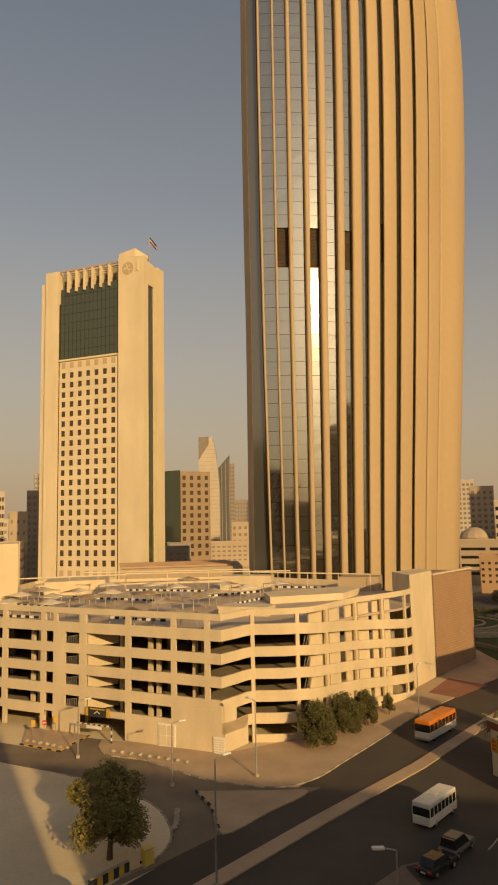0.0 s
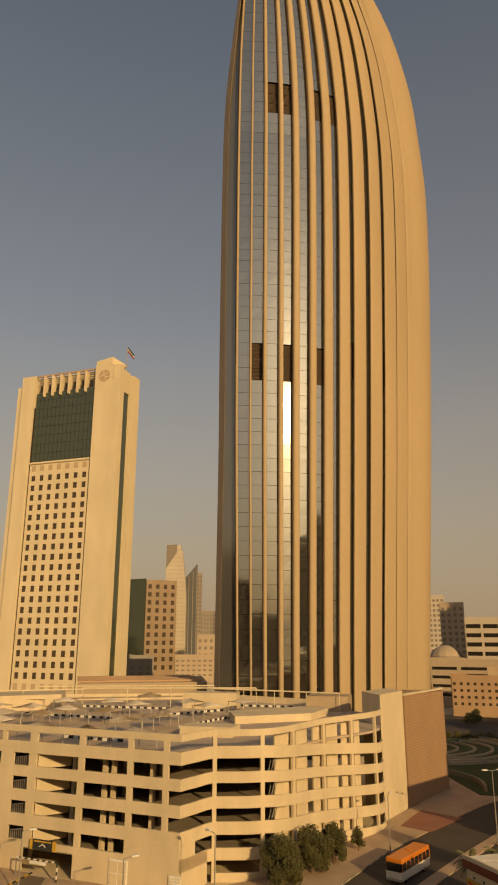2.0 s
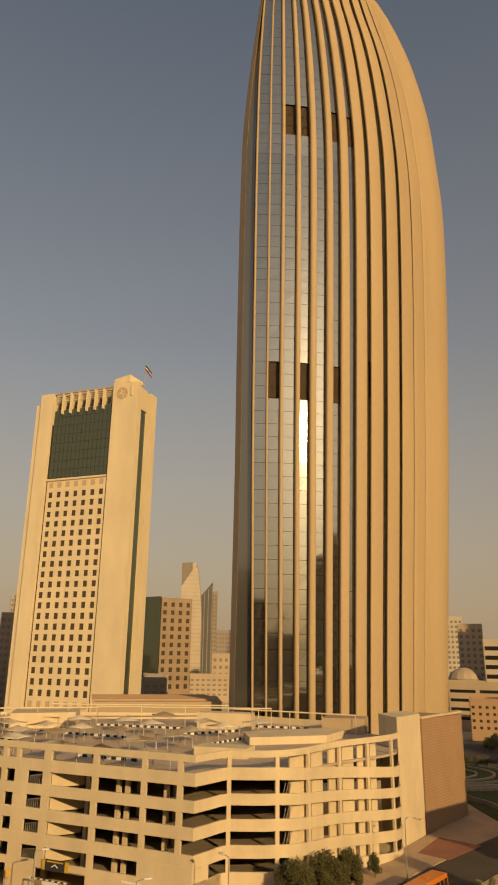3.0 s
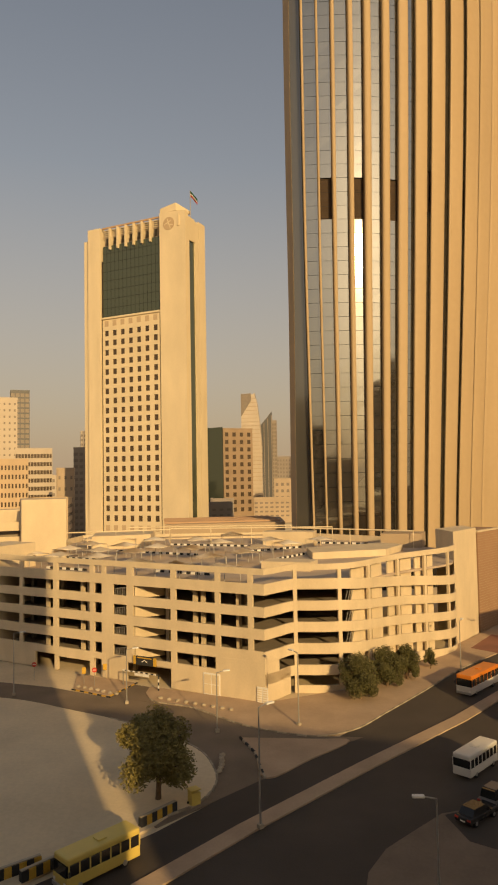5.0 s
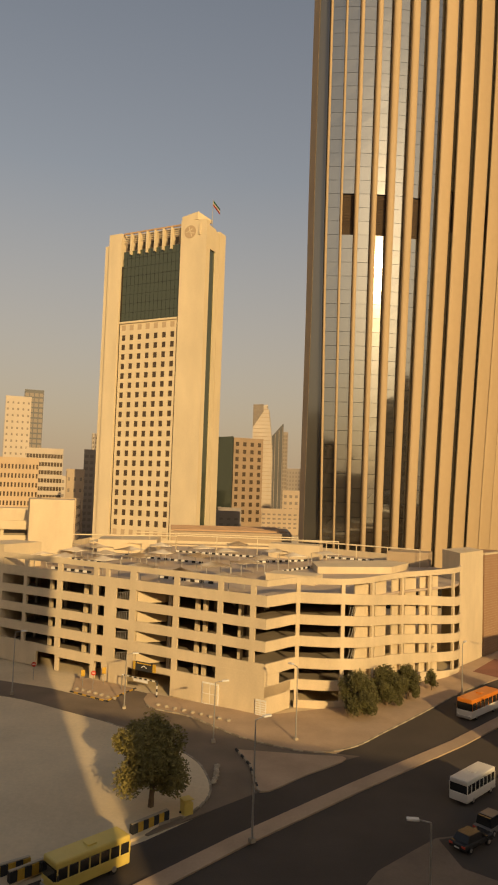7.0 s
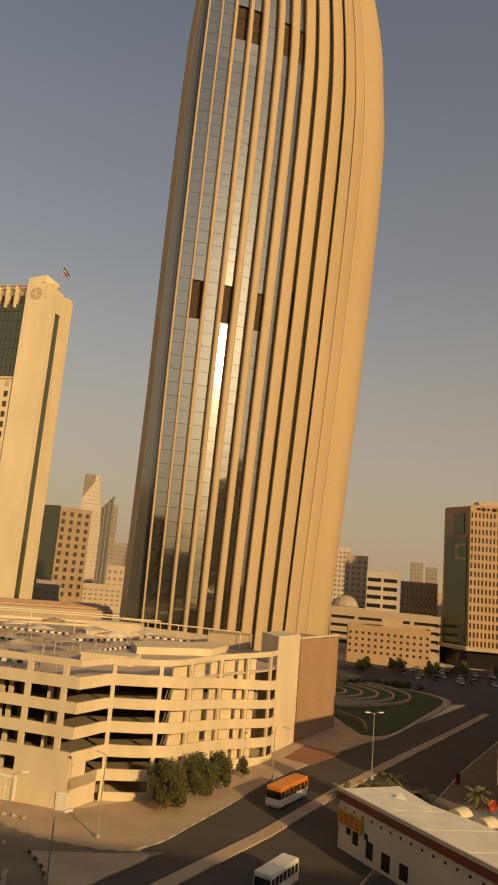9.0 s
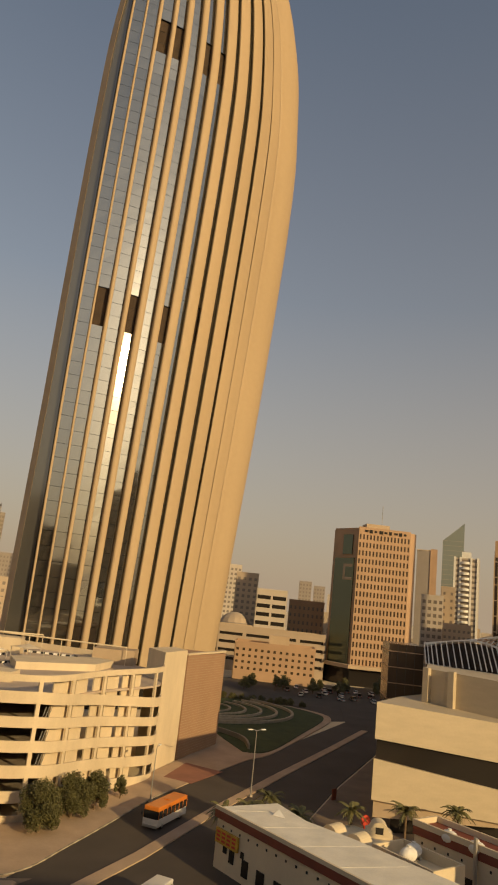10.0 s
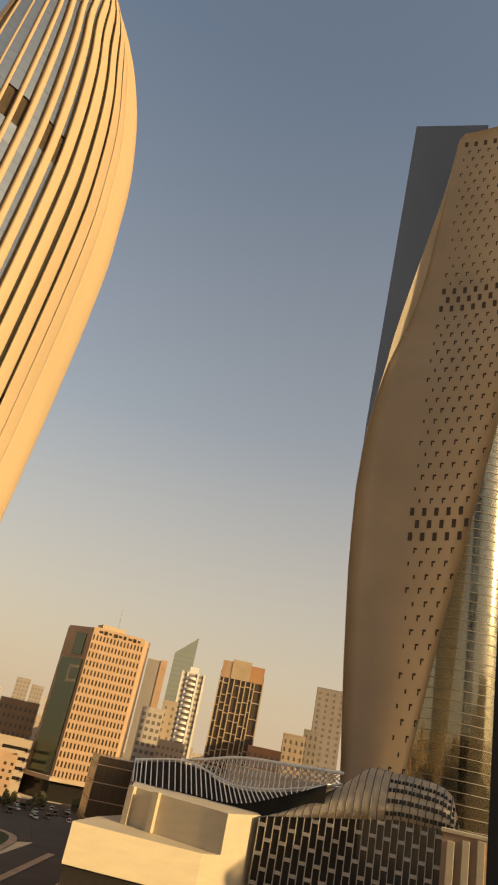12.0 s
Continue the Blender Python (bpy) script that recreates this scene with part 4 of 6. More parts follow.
part("recess", prism([(-2, -10), (15, -13), (26, -12), (38, 4), (22, 16), (8, 3)], 0, 2.6), GL_DARK, rib)
part("upper_block", prism([(10.0, 0.5), (17.2, -12.9), (18.6, -16.02), (27.0, -14.71), (40, 4), (22, 18)], [18.1, 17.8, 17.702, 17.702, 17.702, 17.702], [24.0, 23.7, 23.6, 24.0, 24.0, 24.0]), TRAV, rib)
for x, y in ((10.0, 0.5), (12.3, -3.8)):
    part("pier", prism([(x - 0.95, y - 0.5), (x - 0.45, y - 1.45), (x + 0.5, y - 0.95), (x, y)], 17.0, 24.15), TRAV, rib)
part("mullion", bx(14.15, 14.35, -16.55, -16.2, 7.9, 11.9), STEEL, rib)
part("base_wall", prism([(22, -19), (52, -26), (53, -24), (23, -17)], 0, 5.0), TRAV, rib)
# brown glass pavilion between
pav = thing("glass_pavilion", 81.0, 137.7, 0, -24, "brown reflective glass pavilion with thin floor bands", "building")
part("glazing", bx(0, 7.4, 0, 14, 0, 26.8), GL_BROWN, pav)
for k in range(8):
    part("floor_band", bx(-0.05, 7.45, -0.06, 14.05, 2 + 3.3 * k, 2.18 + 3.3 * k), BROWN, pav)
for k in range(5):
    part("mullion", bx(1.84 * k - 0.04, 1.84 * k + 0.04, -0.1, -0.062, 0, 26.8), DSTEEL, pav)

# ---- mall with woven cladding and a lattice roof ----
mall = thing("mall", 89.5, 96.0, 0, 0, "shopping mall with woven dark cladding and sweeping lattice roof", "building")
MU = [(0, 24.0), (0.1, 25.6), (0.235, 28.5), (0.385, 32.1), (0.5, 35.1), (0.6, 35.1), (0.79, 34.9), (0.93, 34.0), (0.98, 32.0), (1.0, 29.0)]


def mall_at(u, z, out=0.0):
    x = 17.3 * u + 2.2 * math.sin(math.pi * u)
    y = -26.5 * u + 1.0 * math.sin(math.pi * u)
    return (x - 0.85 * out, y - 0.53 * out, z)


def shoulder(u):
    return min(24.0 + 5.8 * min(u, 0.7), ease(MU, u) - 0.2)


part("wall", ribbon([mall_at(k / 24, 0)[:2] for k in range(25)], 0, [shoulder(k / 24) for k in range(25)], 0.5), GL_DARK, mall)
rows = []
for j in range(7):
    v = j / 6
    rows.append([mall_at(k / 24, shoulder(k / 24) + (ease(MU, k / 24) - shoulder(k / 24)) * math.sin(v * math.pi / 2), -7.0 * (1 - math.cos(v * math.pi / 2))) for k in range(25)])
sheet(rows, 0.2, "roll_over", mat("bronze_panel", (0.74, 0.60, 0.42), 0.45, metal=0.15, scale=0.3, fine=2, vary=0.2, bump=0.05), mall, "bronze metal shingled roof edge")
sheet([[(p[0] + 14 * w, p[1] + 10 * w, p[2] * (1 - w) + w * 24) for p in rows[-1]] for w in (0, 0.3, 0.7, 1.0)], 0.2, "roof", DSTEEL, mall)
NC = 27
tile = None
for c in range(NC + 1):
    u = c / NC
    x, y, _ = mall_at(u, 0, 0.06)
    a = math.degrees(math.atan2(-26.5, 16.5))
    o = part("cladding_rib", bx(-0.065, 0.065, -0.22, 0.1, 3, shoulder(u)), WEAVE, mall)
    o.matrix_basis = pose(x, y, 0, 0, 0, a)
    if c == NC:
        break
    for r in range(7):
        z = 1.6 + r * 4.2 + (2.1 if c % 2 else 0)
        if z + 0.5 > shoulder(u):
            continue
        x, y, _ = mall_at(u + 0.5 / NC, 0, 0.1)
        if tile is None:
            tile = part("cladding_panel", bx(-0.5, 0.5, -0.18, 0.1, 0, 0.56, bevel=0.03), WEAVE, mall)
            tile.matrix_basis = pose(x, y, z, 0, 0, a)
        else:
            again(tile, x, y, z, a)
seams = bmesh.new()
for c in range(0, 25):
    for j in range(6):
        p, q = Vector(rows[j][c]), Vector(rows[j + 1][c])
        tube(seams, p, q, 0.09, n=4)
part("roof_seam", seams, DSTEEL, mall, kind="stuff")
win = None
for c in range(15, 24):
    for j in range(4):
        for s in (0.25, 0.75):
            p = Vector(rows[j][c]).lerp(Vector(rows[j][c + 1]), s).lerp(Vector(rows[j + 1][c]).lerp(Vector(rows[j + 1][c + 1]), s), 0.5)
            o = part("roof_light", bx(-0.2, 0.2, -0.22, 0.12, -0.3, 0.32), DARK, mall) if win is None else again(win, 0, 0, 0)
            win = win or o
            o.matrix_basis = pose(p.x, p.y, p.z, -20 * j, 0, a)
# lattice rim: upper curve, lower curve and crossing bars, all local to the mall
UP = [(33.1, 165, 27.4), (37.2, 157, 29.7), (40.6, 152, 32.0), (44.0, 146, 32.7), (48.6, 140, 33.2)]
LO = [(33.29, 150, 23.9), (37.35, 146, 24.15), (41.18, 140, 24.65), (44.37, 136, 27.5), (47.5, 132, 30.9)]
MI = [(33.1, 164, 27.2), (36.85, 157, 29.3), (40.6, 151, 27.1), (44.0, 145, 28.2), (48.6, 139, 31.4)]


def curve3(rows, n):
    p = smooth_line([Vector(polar(*r)) - Vector((89.5, 96, 0)) for r in rows], n)
    return [Vector(q) for q in p]


up, lo, mi = curve3(UP, 10), curve3(LO, 10), curve3(MI, 10)
for line, rad in ((up, 0.28), (mi, 0.2)):
    rimb = bmesh.new()
    for p, q in zip(line, line[1:]):
        tube(rimb, p, q, rad, n=6)
    part("roof_rim", rimb, WHITE, mall, "pale tubular roof rim")
for k in range(len(up) - 3):
    part("lattice_bar", tube(bmesh.new(), up[k], mi[k], 0.13, n=5), WHITE, mall)
    if k > 8:
        part("lattice_bar", tube(bmesh.new(), up[k], mi[k + 3], 0.12, n=5), STEEL, mall)
        part("lattice_bar", tube(bmesh.new(), up[k + 3], mi[k], 0.1, n=5), BROWN, mall)
for k in range(len(lo)):
    part("roof_slat", tube(bmesh.new(), mi[k], lo[k], 0.12, n=5), WHITE, mall)
sheet([[tuple(p - Vector((0, 0, 0.5))) for p in mi], [tuple(p - Vector((0, 0, 0.5))) for p in lo]], 0.1, "roof_bowl", LOUVRE, mall)
sheet([[tuple(p) for p in lo], [(p.x, p.y, 14) for p in lo]], 0.3, "roof_skirt", DARK, mall)

# long low bulk hidden behind the mall, added so its shade lies over the yard and the lawn
rear = thing("market_hall", 0, 0, 0, 0, "long low tan bulk hidden behind the mall, added to cast shade", "building")
part("hall", prism([polar(a_, d_, 0)[:2] for a_, d_ in ((50, 152), (54, 250), (45, 252), (34.2, 236), (34.2, 168))], 0, 25.4), TAN, rear)
part("upper_hall", prism([polar(a_, d_, 0)[:2] for a_, d_ in ((50, 256), (50, 292), (40, 290), (41.5, 256))], 0, 29.6), TAN, rear)
# beige finned block at the end of the mall
fx, fy, _ = polar(55.9, 80, 0)
finned = thing("finned_block", fx, fy, 0, -57.4, "beige stone block with upright stone fins beside the mall", "building")
part("wall", bx(0, 4.4, 0, 3, 0, 29.5), BROWN, finned)
for k in range(3):
    part("fin", bx(0.5 + 1.4 * k, 1.2 + 1.4 * k, -0.5, -0.004, 0, 28.8 + 0.3 * k, bevel=0.05), TRAV, finned)
part("coping", bx(-0.12, 4.55, -0.25, 3.1, 29.504, 29.8), TRAV, finned)

# ---- brown office tower with a green corner ----
off = thing("office_tower", 151.3, 317.3, 0, 0, "brown stone office tower, rows of upright windows, green glass corner", "office tower")
off.scale = (0.93, 0.93, 0.96)


def office_face(p, q, h, cols, rows, z0, wall, owner, win=(0.5, 0.62)):
    rz, w = front_of(*p, *q)
    cw, fh = w / cols, (h - z0 - 3.0) / rows
    xs = [0] + steps(cw * (1 - win[0]) / 2, cw * win[0], cw * (1 - win[0]), cols) + [w]
    zs = [0] + steps(z0 + fh * 0.2, fh * win[1], fh * (1 - win[1]), rows) + [h]
    f = part("wall", holed(xs, zs, lambda i, k: i % 2 == 1 and k % 2 == 1, 0.5), wall, owner)
    f.matrix_basis = pose(p[0], p[1], 0, 0, 0, rz)
    w0 = None
    for c in range(cols):
        for r in range(rows):
            if w0 is None:
                w0 = part("window", bx(0, cw * win[0], 0.3, 0.4, 0, fh * win[1]), GL_BROWN, f)
                w0.matrix_basis = pose(xs[1], 0, zs[1])
            else:
                again(w0, xs[1 + 2 * c], 0, zs[1 + 2 * r], 0, f)
    return f


office_face((5.8, -17.5), (32.3, -24.6), 77, 15, 16, 9, BROWN, off)
part("core", prism([(1.0, 0.6), (6.4, -16.9), (32.2, -23.9), (37.3, -22), (44, 2), (16, 10)], 0, 76.5), BROWN, off)
rz, w = front_of(0, 0, 5.8, -17.5)
o = part("green_corner", bx(2.5, w - 2.2, -0.5, 0.4, 8, 61), GL_GREEN, off, "dark green glass panel on the corner face")
o.matrix_basis = pose(0, 0, 0, 0, 0, rz)
o = part("corner_wall", bx(0, w, 0.41, 1.4, 0, 75.5), BROWN, off)
o.matrix_basis = pose(0, 0, 0, 0, 0, rz)
o = part("corner_slot", bx(w * 0.42, w * 0.78, -0.3, 0.4, 63, 73), GL_GREEN, off)
o.matrix_basis = pose(0, 0, 0, 0, 0, rz)
for x0, x1, z0, z1 in ((0.5, 0.58, 50, 58), (0.581, 0.85, 56.6, 58), (0.581, 0.85, 50, 51.4)):
    o = part("corner_sign", bx(w * x0, w * x1, -0.62, -0.503, z0, z1), TAN, off)
    o.matrix_basis = pose(0, 0, 0, 0, 0, rz)
part("base", prism([(-1, 1), (5, -18.5), (32.5, -25.6), (38.5, -23), (45, 2), (16, 11)], 0, 8), GL_DARK, off)
part("canopy", prism([(-4, 1), (3, -21), (33, -29), (35, -23), (8, -15), (2, 2)], 8.003, 9.6), TAN, off)
rz, w = front_of(5.8, -17.5, 32.3, -24.6)
for k in range(9):
    o = part("sign_bar", bx(3 + k * 2.6, 4.9 + k * 2.6 - 0.3 * (k % 3), -0.3, -0.003, 74.6 - 0.4 * (k % 2), 75.6 + 0.3 * (k % 2)), DARK, off, "dark bar of roof lettering")
    o.matrix_basis = pose(5.8, -17.5, 0, 0, 0, rz)
part("mast", tube(bmesh.new(), (22, -12, 76.5), (22, -12, 90), 0.15), STEEL, off)
part("roof_plant", prism([(12, -14), (24, -17), (26, -8), (14, -5)], 76.502, 79.5), TAN, off)


# ---- blocks of the town ----
FAR = [
    # name, label, front a, front b, depth, height, wall, pane, cols, rows, win, strip
    ("ribbed_block", "tan office block with closely spaced upright windows", (-139, 299), (-119.5, 307.6), 18, 42, TAN, GL_BROWN, 14, 9, (0.5, 0.5), False),
    ("office_block", "pale office block with long window bands", (-151.4, 370), (-133, 377.5), 18, 50, FAR_WHITE, GL_BROWN, 12, 10, (0.85, 0.5), False),
    ("apartment_tower", "slim white apartment tower with small windows", (-183, 411), (-169, 417), 14, 84, FAR_WHITE, FAR_PANE, 5, 20, (0.35, 0.35), False),
    ("glass_tower", "far grey glass tower in haze", (-230.5, 554), (-216.5, 560), 20, 108, SLATE, FAR_PANE, 4, 24, (0.8, 0.7), False),
    ("small_block", "small tan block with few windows", (-114.6, 331), (-106.4, 333.4), 12, 38, FAR_TAN, FAR_PANE, 3, 6, (0.35, 0.3), False),
    ("dark_tower", "dark brown apartment tower in town", (-119, 371.5), (-111, 374), 14, 50, FAR_GREY, FAR_PANE, 3, 13, (0.7, 0.5), False),
    ("far_tower", "slender pale tower in haze", (-177.4, 573), (-173, 574.5), 6, 74, FAR_WHITE, FAR_PANE, 2, 18, (0.5, 0.5), False),
    ("low_block", "low pale town block", (-175, 360), (-160, 366), 18, 31, FAR_TAN, FAR_PANE, 6, 6, (0.4, 0.4), False),
    ("low_block", "low tan town block", (-118, 300), (-100, 304), 20, 24, TAN, GL_BROWN, 7, 5, (0.5, 0.4), False),
    ("brown_block", "brown block with upright dark windows", (-55.0, 562.6), (-31.4, 575.0), 20, 73, UMBER, GL_BROWN, 4, 11, (0.45, 0.55), False),
    ("sail_annex", "low pale block under the towers", (-27, 495), (3, 496.5), 20, 17, FAR_TAN, FAR_PANE, 8, 4, (0.6, 0.4), False),
    ("round_tower", "slim dark tower with pale bands", (-17.2, 640), (-12.2, 640), 8, 85, FAR_GREY, FAR_PANE, 2, 22, (0.8, 0.6), False),
    ("grey_tower", "far grey block in haze", (-14.2, 700), (0.6, 700), 14, 53, FAR_GREY, FAR_PANE, 5, 12, (0.5, 0.5), False),
    ("apartment_tower", "white apartment tower with balconies", (160.2, 536), (175, 532), 14, 60, FAR_WHITE, FAR_PANE, 5, 15, (0.6, 0.5), False),
    ("apartment_tower", "tan apartment tower with small windows", (130.2, 404.6), (143, 400.3), 12, 49, FAR_TAN, FAR_PANE, 4, 13, (0.5, 0.5), False),
    ("office_block", "white office block with long dark window bands", (122.8, 344.6), (138, 339.4), 12, 39.2, FAR_WHITE, GL_DARK, 8, 8, (0.85, 0.45), True),
    ("brown_block", "brown apartment block with small windows", (143.5, 349.7), (160.7, 342.2), 14, 35.6, BROWN, FAR_PANE, 8, 8, (0.4, 0.45), False),
    ("far_tower", "slender far tower in haze", (312.6, 736.5), (325.6, 731), 12, 62, FAR_GREY, FAR_PANE, 4, 14, (0.5, 0.5), False),
    ("far_tower", "slender far tower in haze", (327.8, 729.7), (339.4, 724.4), 12, 58, FAR_GREY, FAR_PANE, 4, 13, (0.5, 0.5), False),
    ("flat_block", "tan four-storey block with small dark windows", (97.3, 294.3), (129.8, 281.5), 16, 15, BROWN, GL_BROWN, 13, 4, (0.42, 0.42), False),
    ("long_block", "long low pale block with window bands", (100, 331), (148, 311), 8, 20, FAR_TAN, GL_DARK, 16, 4, (0.8, 0.35), True),
    ("white_block", "white apartment block with balconies", (227, 353.4), (237.2, 346.6), 12, 47, FAR_WHITE, FAR_PANE, 4, 11, (0.6, 0.5), False),
    ("tan_block", "narrow tan apartment block in town", (241.4, 355.8), (248.2, 351.2), 12, 53, FAR_TAN, FAR_PANE, 2, 12, (0.3, 0.4), False),
    ("low_block", "low pale block with windows", (226, 330), (238, 321.5), 14, 32, FAR_TAN, FAR_PANE, 6, 8, (0.5, 0.4), False),
    ("low_block", "low orange block with windows", (250.4, 285.8), (263, 274.3), 14, 38, PINK, FAR_PANE, 6, 9, (0.4, 0.4), False),
    ("apartment_block", "grey apartment block with paired windows", (276.4, 289), (285, 280.8), 14, 48, FAR_TAN, FAR_PANE, 4, 11, (0.4, 0.5), False),
    ("apartment_block", "pale apartment block with windows", (298.3, 295.8), (304, 290), 14, 53, FAR_GREY, FAR_PANE, 3, 12, (0.45, 0.5), False),
    ("grid_tower", "grey tower with a regular window grid", (429.8, 418.6), (446, 401.5), 16, 96, FAR_GREY, FAR_PANE, 4, 20, (0.35, 0.45), False),
    ("low_block", "low pale shop block", (186, 352), (230, 336), 18, 12, FAR_TAN, FAR_PANE, 12, 3, (0.6, 0.4), False),
    ("low_block", "low tan town block", (60, 372), (112, 356), 22, 17, FAR_TAN, FAR_PANE, 14, 4, (0.5, 0.4), False),
    ("low_block", "low grey town block", (-60, 348), (-30, 352), 18, 19, FAR_GREY, FAR_PANE, 8, 5, (0.5, 0.4), False),
]
for name, label, a_, b_, dep, h, wall, pane, c_, r_, win_, strip_ in FAR:
    block(name, label, "building", a_, b_, dep, h, wall, pane, c_, r_, win_, 3.5, strip_)
# the low town beyond, out to the horizon
rgt = random.Random(17)
for k in range(34):
    bearing, dist = -26 + 74 * (k + rgt.random()) / 34, rgt.uniform(470, 720)
    x, y, _ = polar(bearing, dist, 0)
    wd = rgt.uniform(16, 34)
    c_, s_ = math.cos(radians(bearing)), math.sin(radians(bearing))
    block("town_block", "low pale town block in the haze", "building", (x - c_ * wd / 2, y + s_ * wd / 2), (x + c_ * wd / 2, y - s_ * wd / 2), 16, rgt.uniform(14, 31) + (18 if k % 7 == 3 else 0), rgt.choice((FAR_WHITE, FAR_TAN, FAR_GREY, FAR_TAN)), FAR_PANE, rgt.randrange(4, 7), rgt.randrange(3, 6), (0.5, 0.45), 3.5, side=False, group="low town blocks")
# dark glass side of the brown block
tagged(part("glass_block", prism([(-68.8, 572.2), (-55.3, 562.3), (-66.6, 583.4), (-76.8, 590.4)], 0, 74.8), GL_GREEN), "dark glass flank of office block", "building")
# sail-shaped white tower and its neighbour
sailt = thing("sail_tower", -42.3, 598.5, 0, 0, "white tower with a curved slanting top", "skyscraper")
for k in range(30):
    z = 3.4 * k
    x1 = 17.4 - 5.0 * max(0, (z - 55) / 50) ** 1.5
    part("floor_slab", prism([(0, 0), (x1 + 0.3, 0), (x1 + 0.3, 18), (0, 18)], z, z + 2.95), FAR_WHITE, sailt)
    part("window_band", prism([(0.3, 0.4), (x1, 0.4), (x1, 17.6), (0.3, 17.6)], z + 2.95, z + 3.4), FAR_TAN, sailt)
part("crown", prism([(0, 0), (12.2, 0), (12.2, 18), (0, 18)], 102, [90 + 12.1, 106.5, 106.5, 102.1]), FAR_WHITE, sailt)
part("dark_corner", prism([(0, -0.3), (9, -0.3), (9, -0.05), (0, -0.05)], [86, 100, 100, 86], [106, 106.5, 106.5, 106]), FAR_PANE, sailt)
blade = thing("blade_tower", -26.2, 619.4, 0, 0, "dark glass tower with a sloping top", "skyscraper")
part("glazing", prism([(0, 0), (10, 0), (10, 16), (0, 16)], 0, [80, 92, 92, 80]), SLATE, blade)
for x in (0, 3, 6.5, 9.8):
    part("mullion", bx(x - 0.3, x + 0.3, -0.4, -0.01, 0, 79 + x), FAR_GREY, blade)
blade = thing("blade_tower", 336.8, 496.5, 0, -34.6, "green-grey glass tower with a pointed top", "skyscraper")
part("glazing", prism([(0, 0), (17, 0), (17, 16), (0, 16)], 0, [100, 115.5, 115.5, 100]), GL_TEAL, blade)
for k in range(26):
    part("floor_line", bx(0, 17, -0.06, -0.01, 4 * k, 4 * k + 0.25), FAR_GREY, blade)
# brown tower with offset window panels
bt = thing("panel_tower", 259, 330.7, 0, -40, "brown tower with offset dark window panels and orange flank", "office tower")
part("core", bx(0, 25.3, 0.5, 18, 0, 76), GL_BROWN, bt)
part("crown", bx(6, 17, -0.3, 17, 72.2, 83), TAN, bt)
part("orange_crown", bx(17.01, 25, 0, 17, 72.2, 81.2), PINK, bt, "orange crown block")
part("brown_crown", bx(0.2, 5.99, 0, 17, 72.2, 81.6), BROWN, bt, "brown crown block")
rng = random.Random(3)
LINES = [0, 2.2, 5.6, 8.6, 12.4, 15.2, 18.4, 20.4, 25.3]
for x in LINES:
    low = 0 if x not in (2.2, 15.2) else 30
    part("pier", bx(x - 0.32, x + 0.32, -0.25, 0.498, low, 72.1), TAN, bt)
for c, (x0, x1) in enumerate(zip(LINES, LINES[1:])):
    z = 2.0 + rng.uniform(0, 4)
    while z < 70:
        part("cross_bar", bx(x0 + 0.33, x1 - 0.33, -0.05, 0.497, z, z + 0.5), TAN if rng.random() < 0.6 else BROWN, bt)
        z += rng.choice((4.3, 6.4, 8.6))
# plain slab tower, its lit flank set apart from the grey face by colour, and the white tower with rounded balconies
slab = thing("slab_tower", 277, 440, 0, -32.7, "plain brown and grey slab tower in town", "building")
part("grey_face", bx(0, 9.5, 0, 16, 0, 82.5), FAR_GREY, slab)
part("brown_face", bx(9.502, 14.3, -0.5, 16, 0, 84), BROWN, slab, "plain brown lit flank")
part("roof_edge", bx(-0.2, 9.5, -0.2, 16, 82.502, 83.2), FAR_TAN, slab)
balc = thing("balcony_tower", 275.6, 393, 0, -36, "slim white tower with a column of rounded balconies", "building")
part("core", bx(0, 16.3, 0.8, 14, 0, 76), FAR_WHITE, balc)
part("roof_room", bx(5, 11, 1.5, 10, 76.002, 80), WHITE, balc)
for x in (0.1, 3.6, 10.4, 14.6):
    part("pier", bx(x, x + 1.3, 0.1, 0.798, 0, 76.5), WHITE, balc)
bal = pane_ = None
for k in range(21):
    z = 3.0 + 3.45 * k
    if bal is None:
        arc = [(7.2 + 2.9 * math.cos(radians(a)), 0.8 - 2.3 * math.sin(radians(a))) for a in range(180, -1, -20)]
        bal = part("balcony", prism(arc, 0, 1.5), WHITE, balc)
        bal.matrix_basis = pose(0, 0, z)
        pane_ = part("window_band", bx(0.6, 15.6, 0.7, 0.797, 0, 1.6), FAR_PANE, balc)
        pane_.matrix_basis = pose(0, 0, z + 1.5)
    else:
        again(bal, 0, 0, z)
        again(pane_, 0, 0, z + 1.5)
# domed hall
dome = thing("domed_hall", 118, 346, 0, -20, "low hall with a pale faceted dome and arcade", "mosque")
part("hall", bx(-14, 4.2, 0, 20, 0, 20), TAN, dome)
db = bmesh.new()
bmesh.ops.create_uvsphere(db, u_segments=14, v_segments=10, radius=8.5, matrix=pose(-5, 9, 19.5) @ Matrix.Diagonal((1, 1, 0.85, 1)))
part("dome", db, FAR_TAN, dome)
part("drum", tube(bmesh.new(), (-5, 9, 19), (-5, 9, 21.5), 8.8, n=14), FAR_GREY, dome)
for k in range(5):
    part("arch_pier", bx(-13 + 3.6 * k, -11.6 + 3.6 * k, -0.8, -0.01, 12, 20), TAN, dome)
part("cornice", bx(-14.5, 4.5, -1.2, 20.5, 20.003, 21), TAN, dome)

tagged(part("roof_room", prism([(112, 291.5), (120, 288.4), (122, 293), (114, 296)], 15.05, 19.4), TAN), "small tan room on the block roof", "roof room")

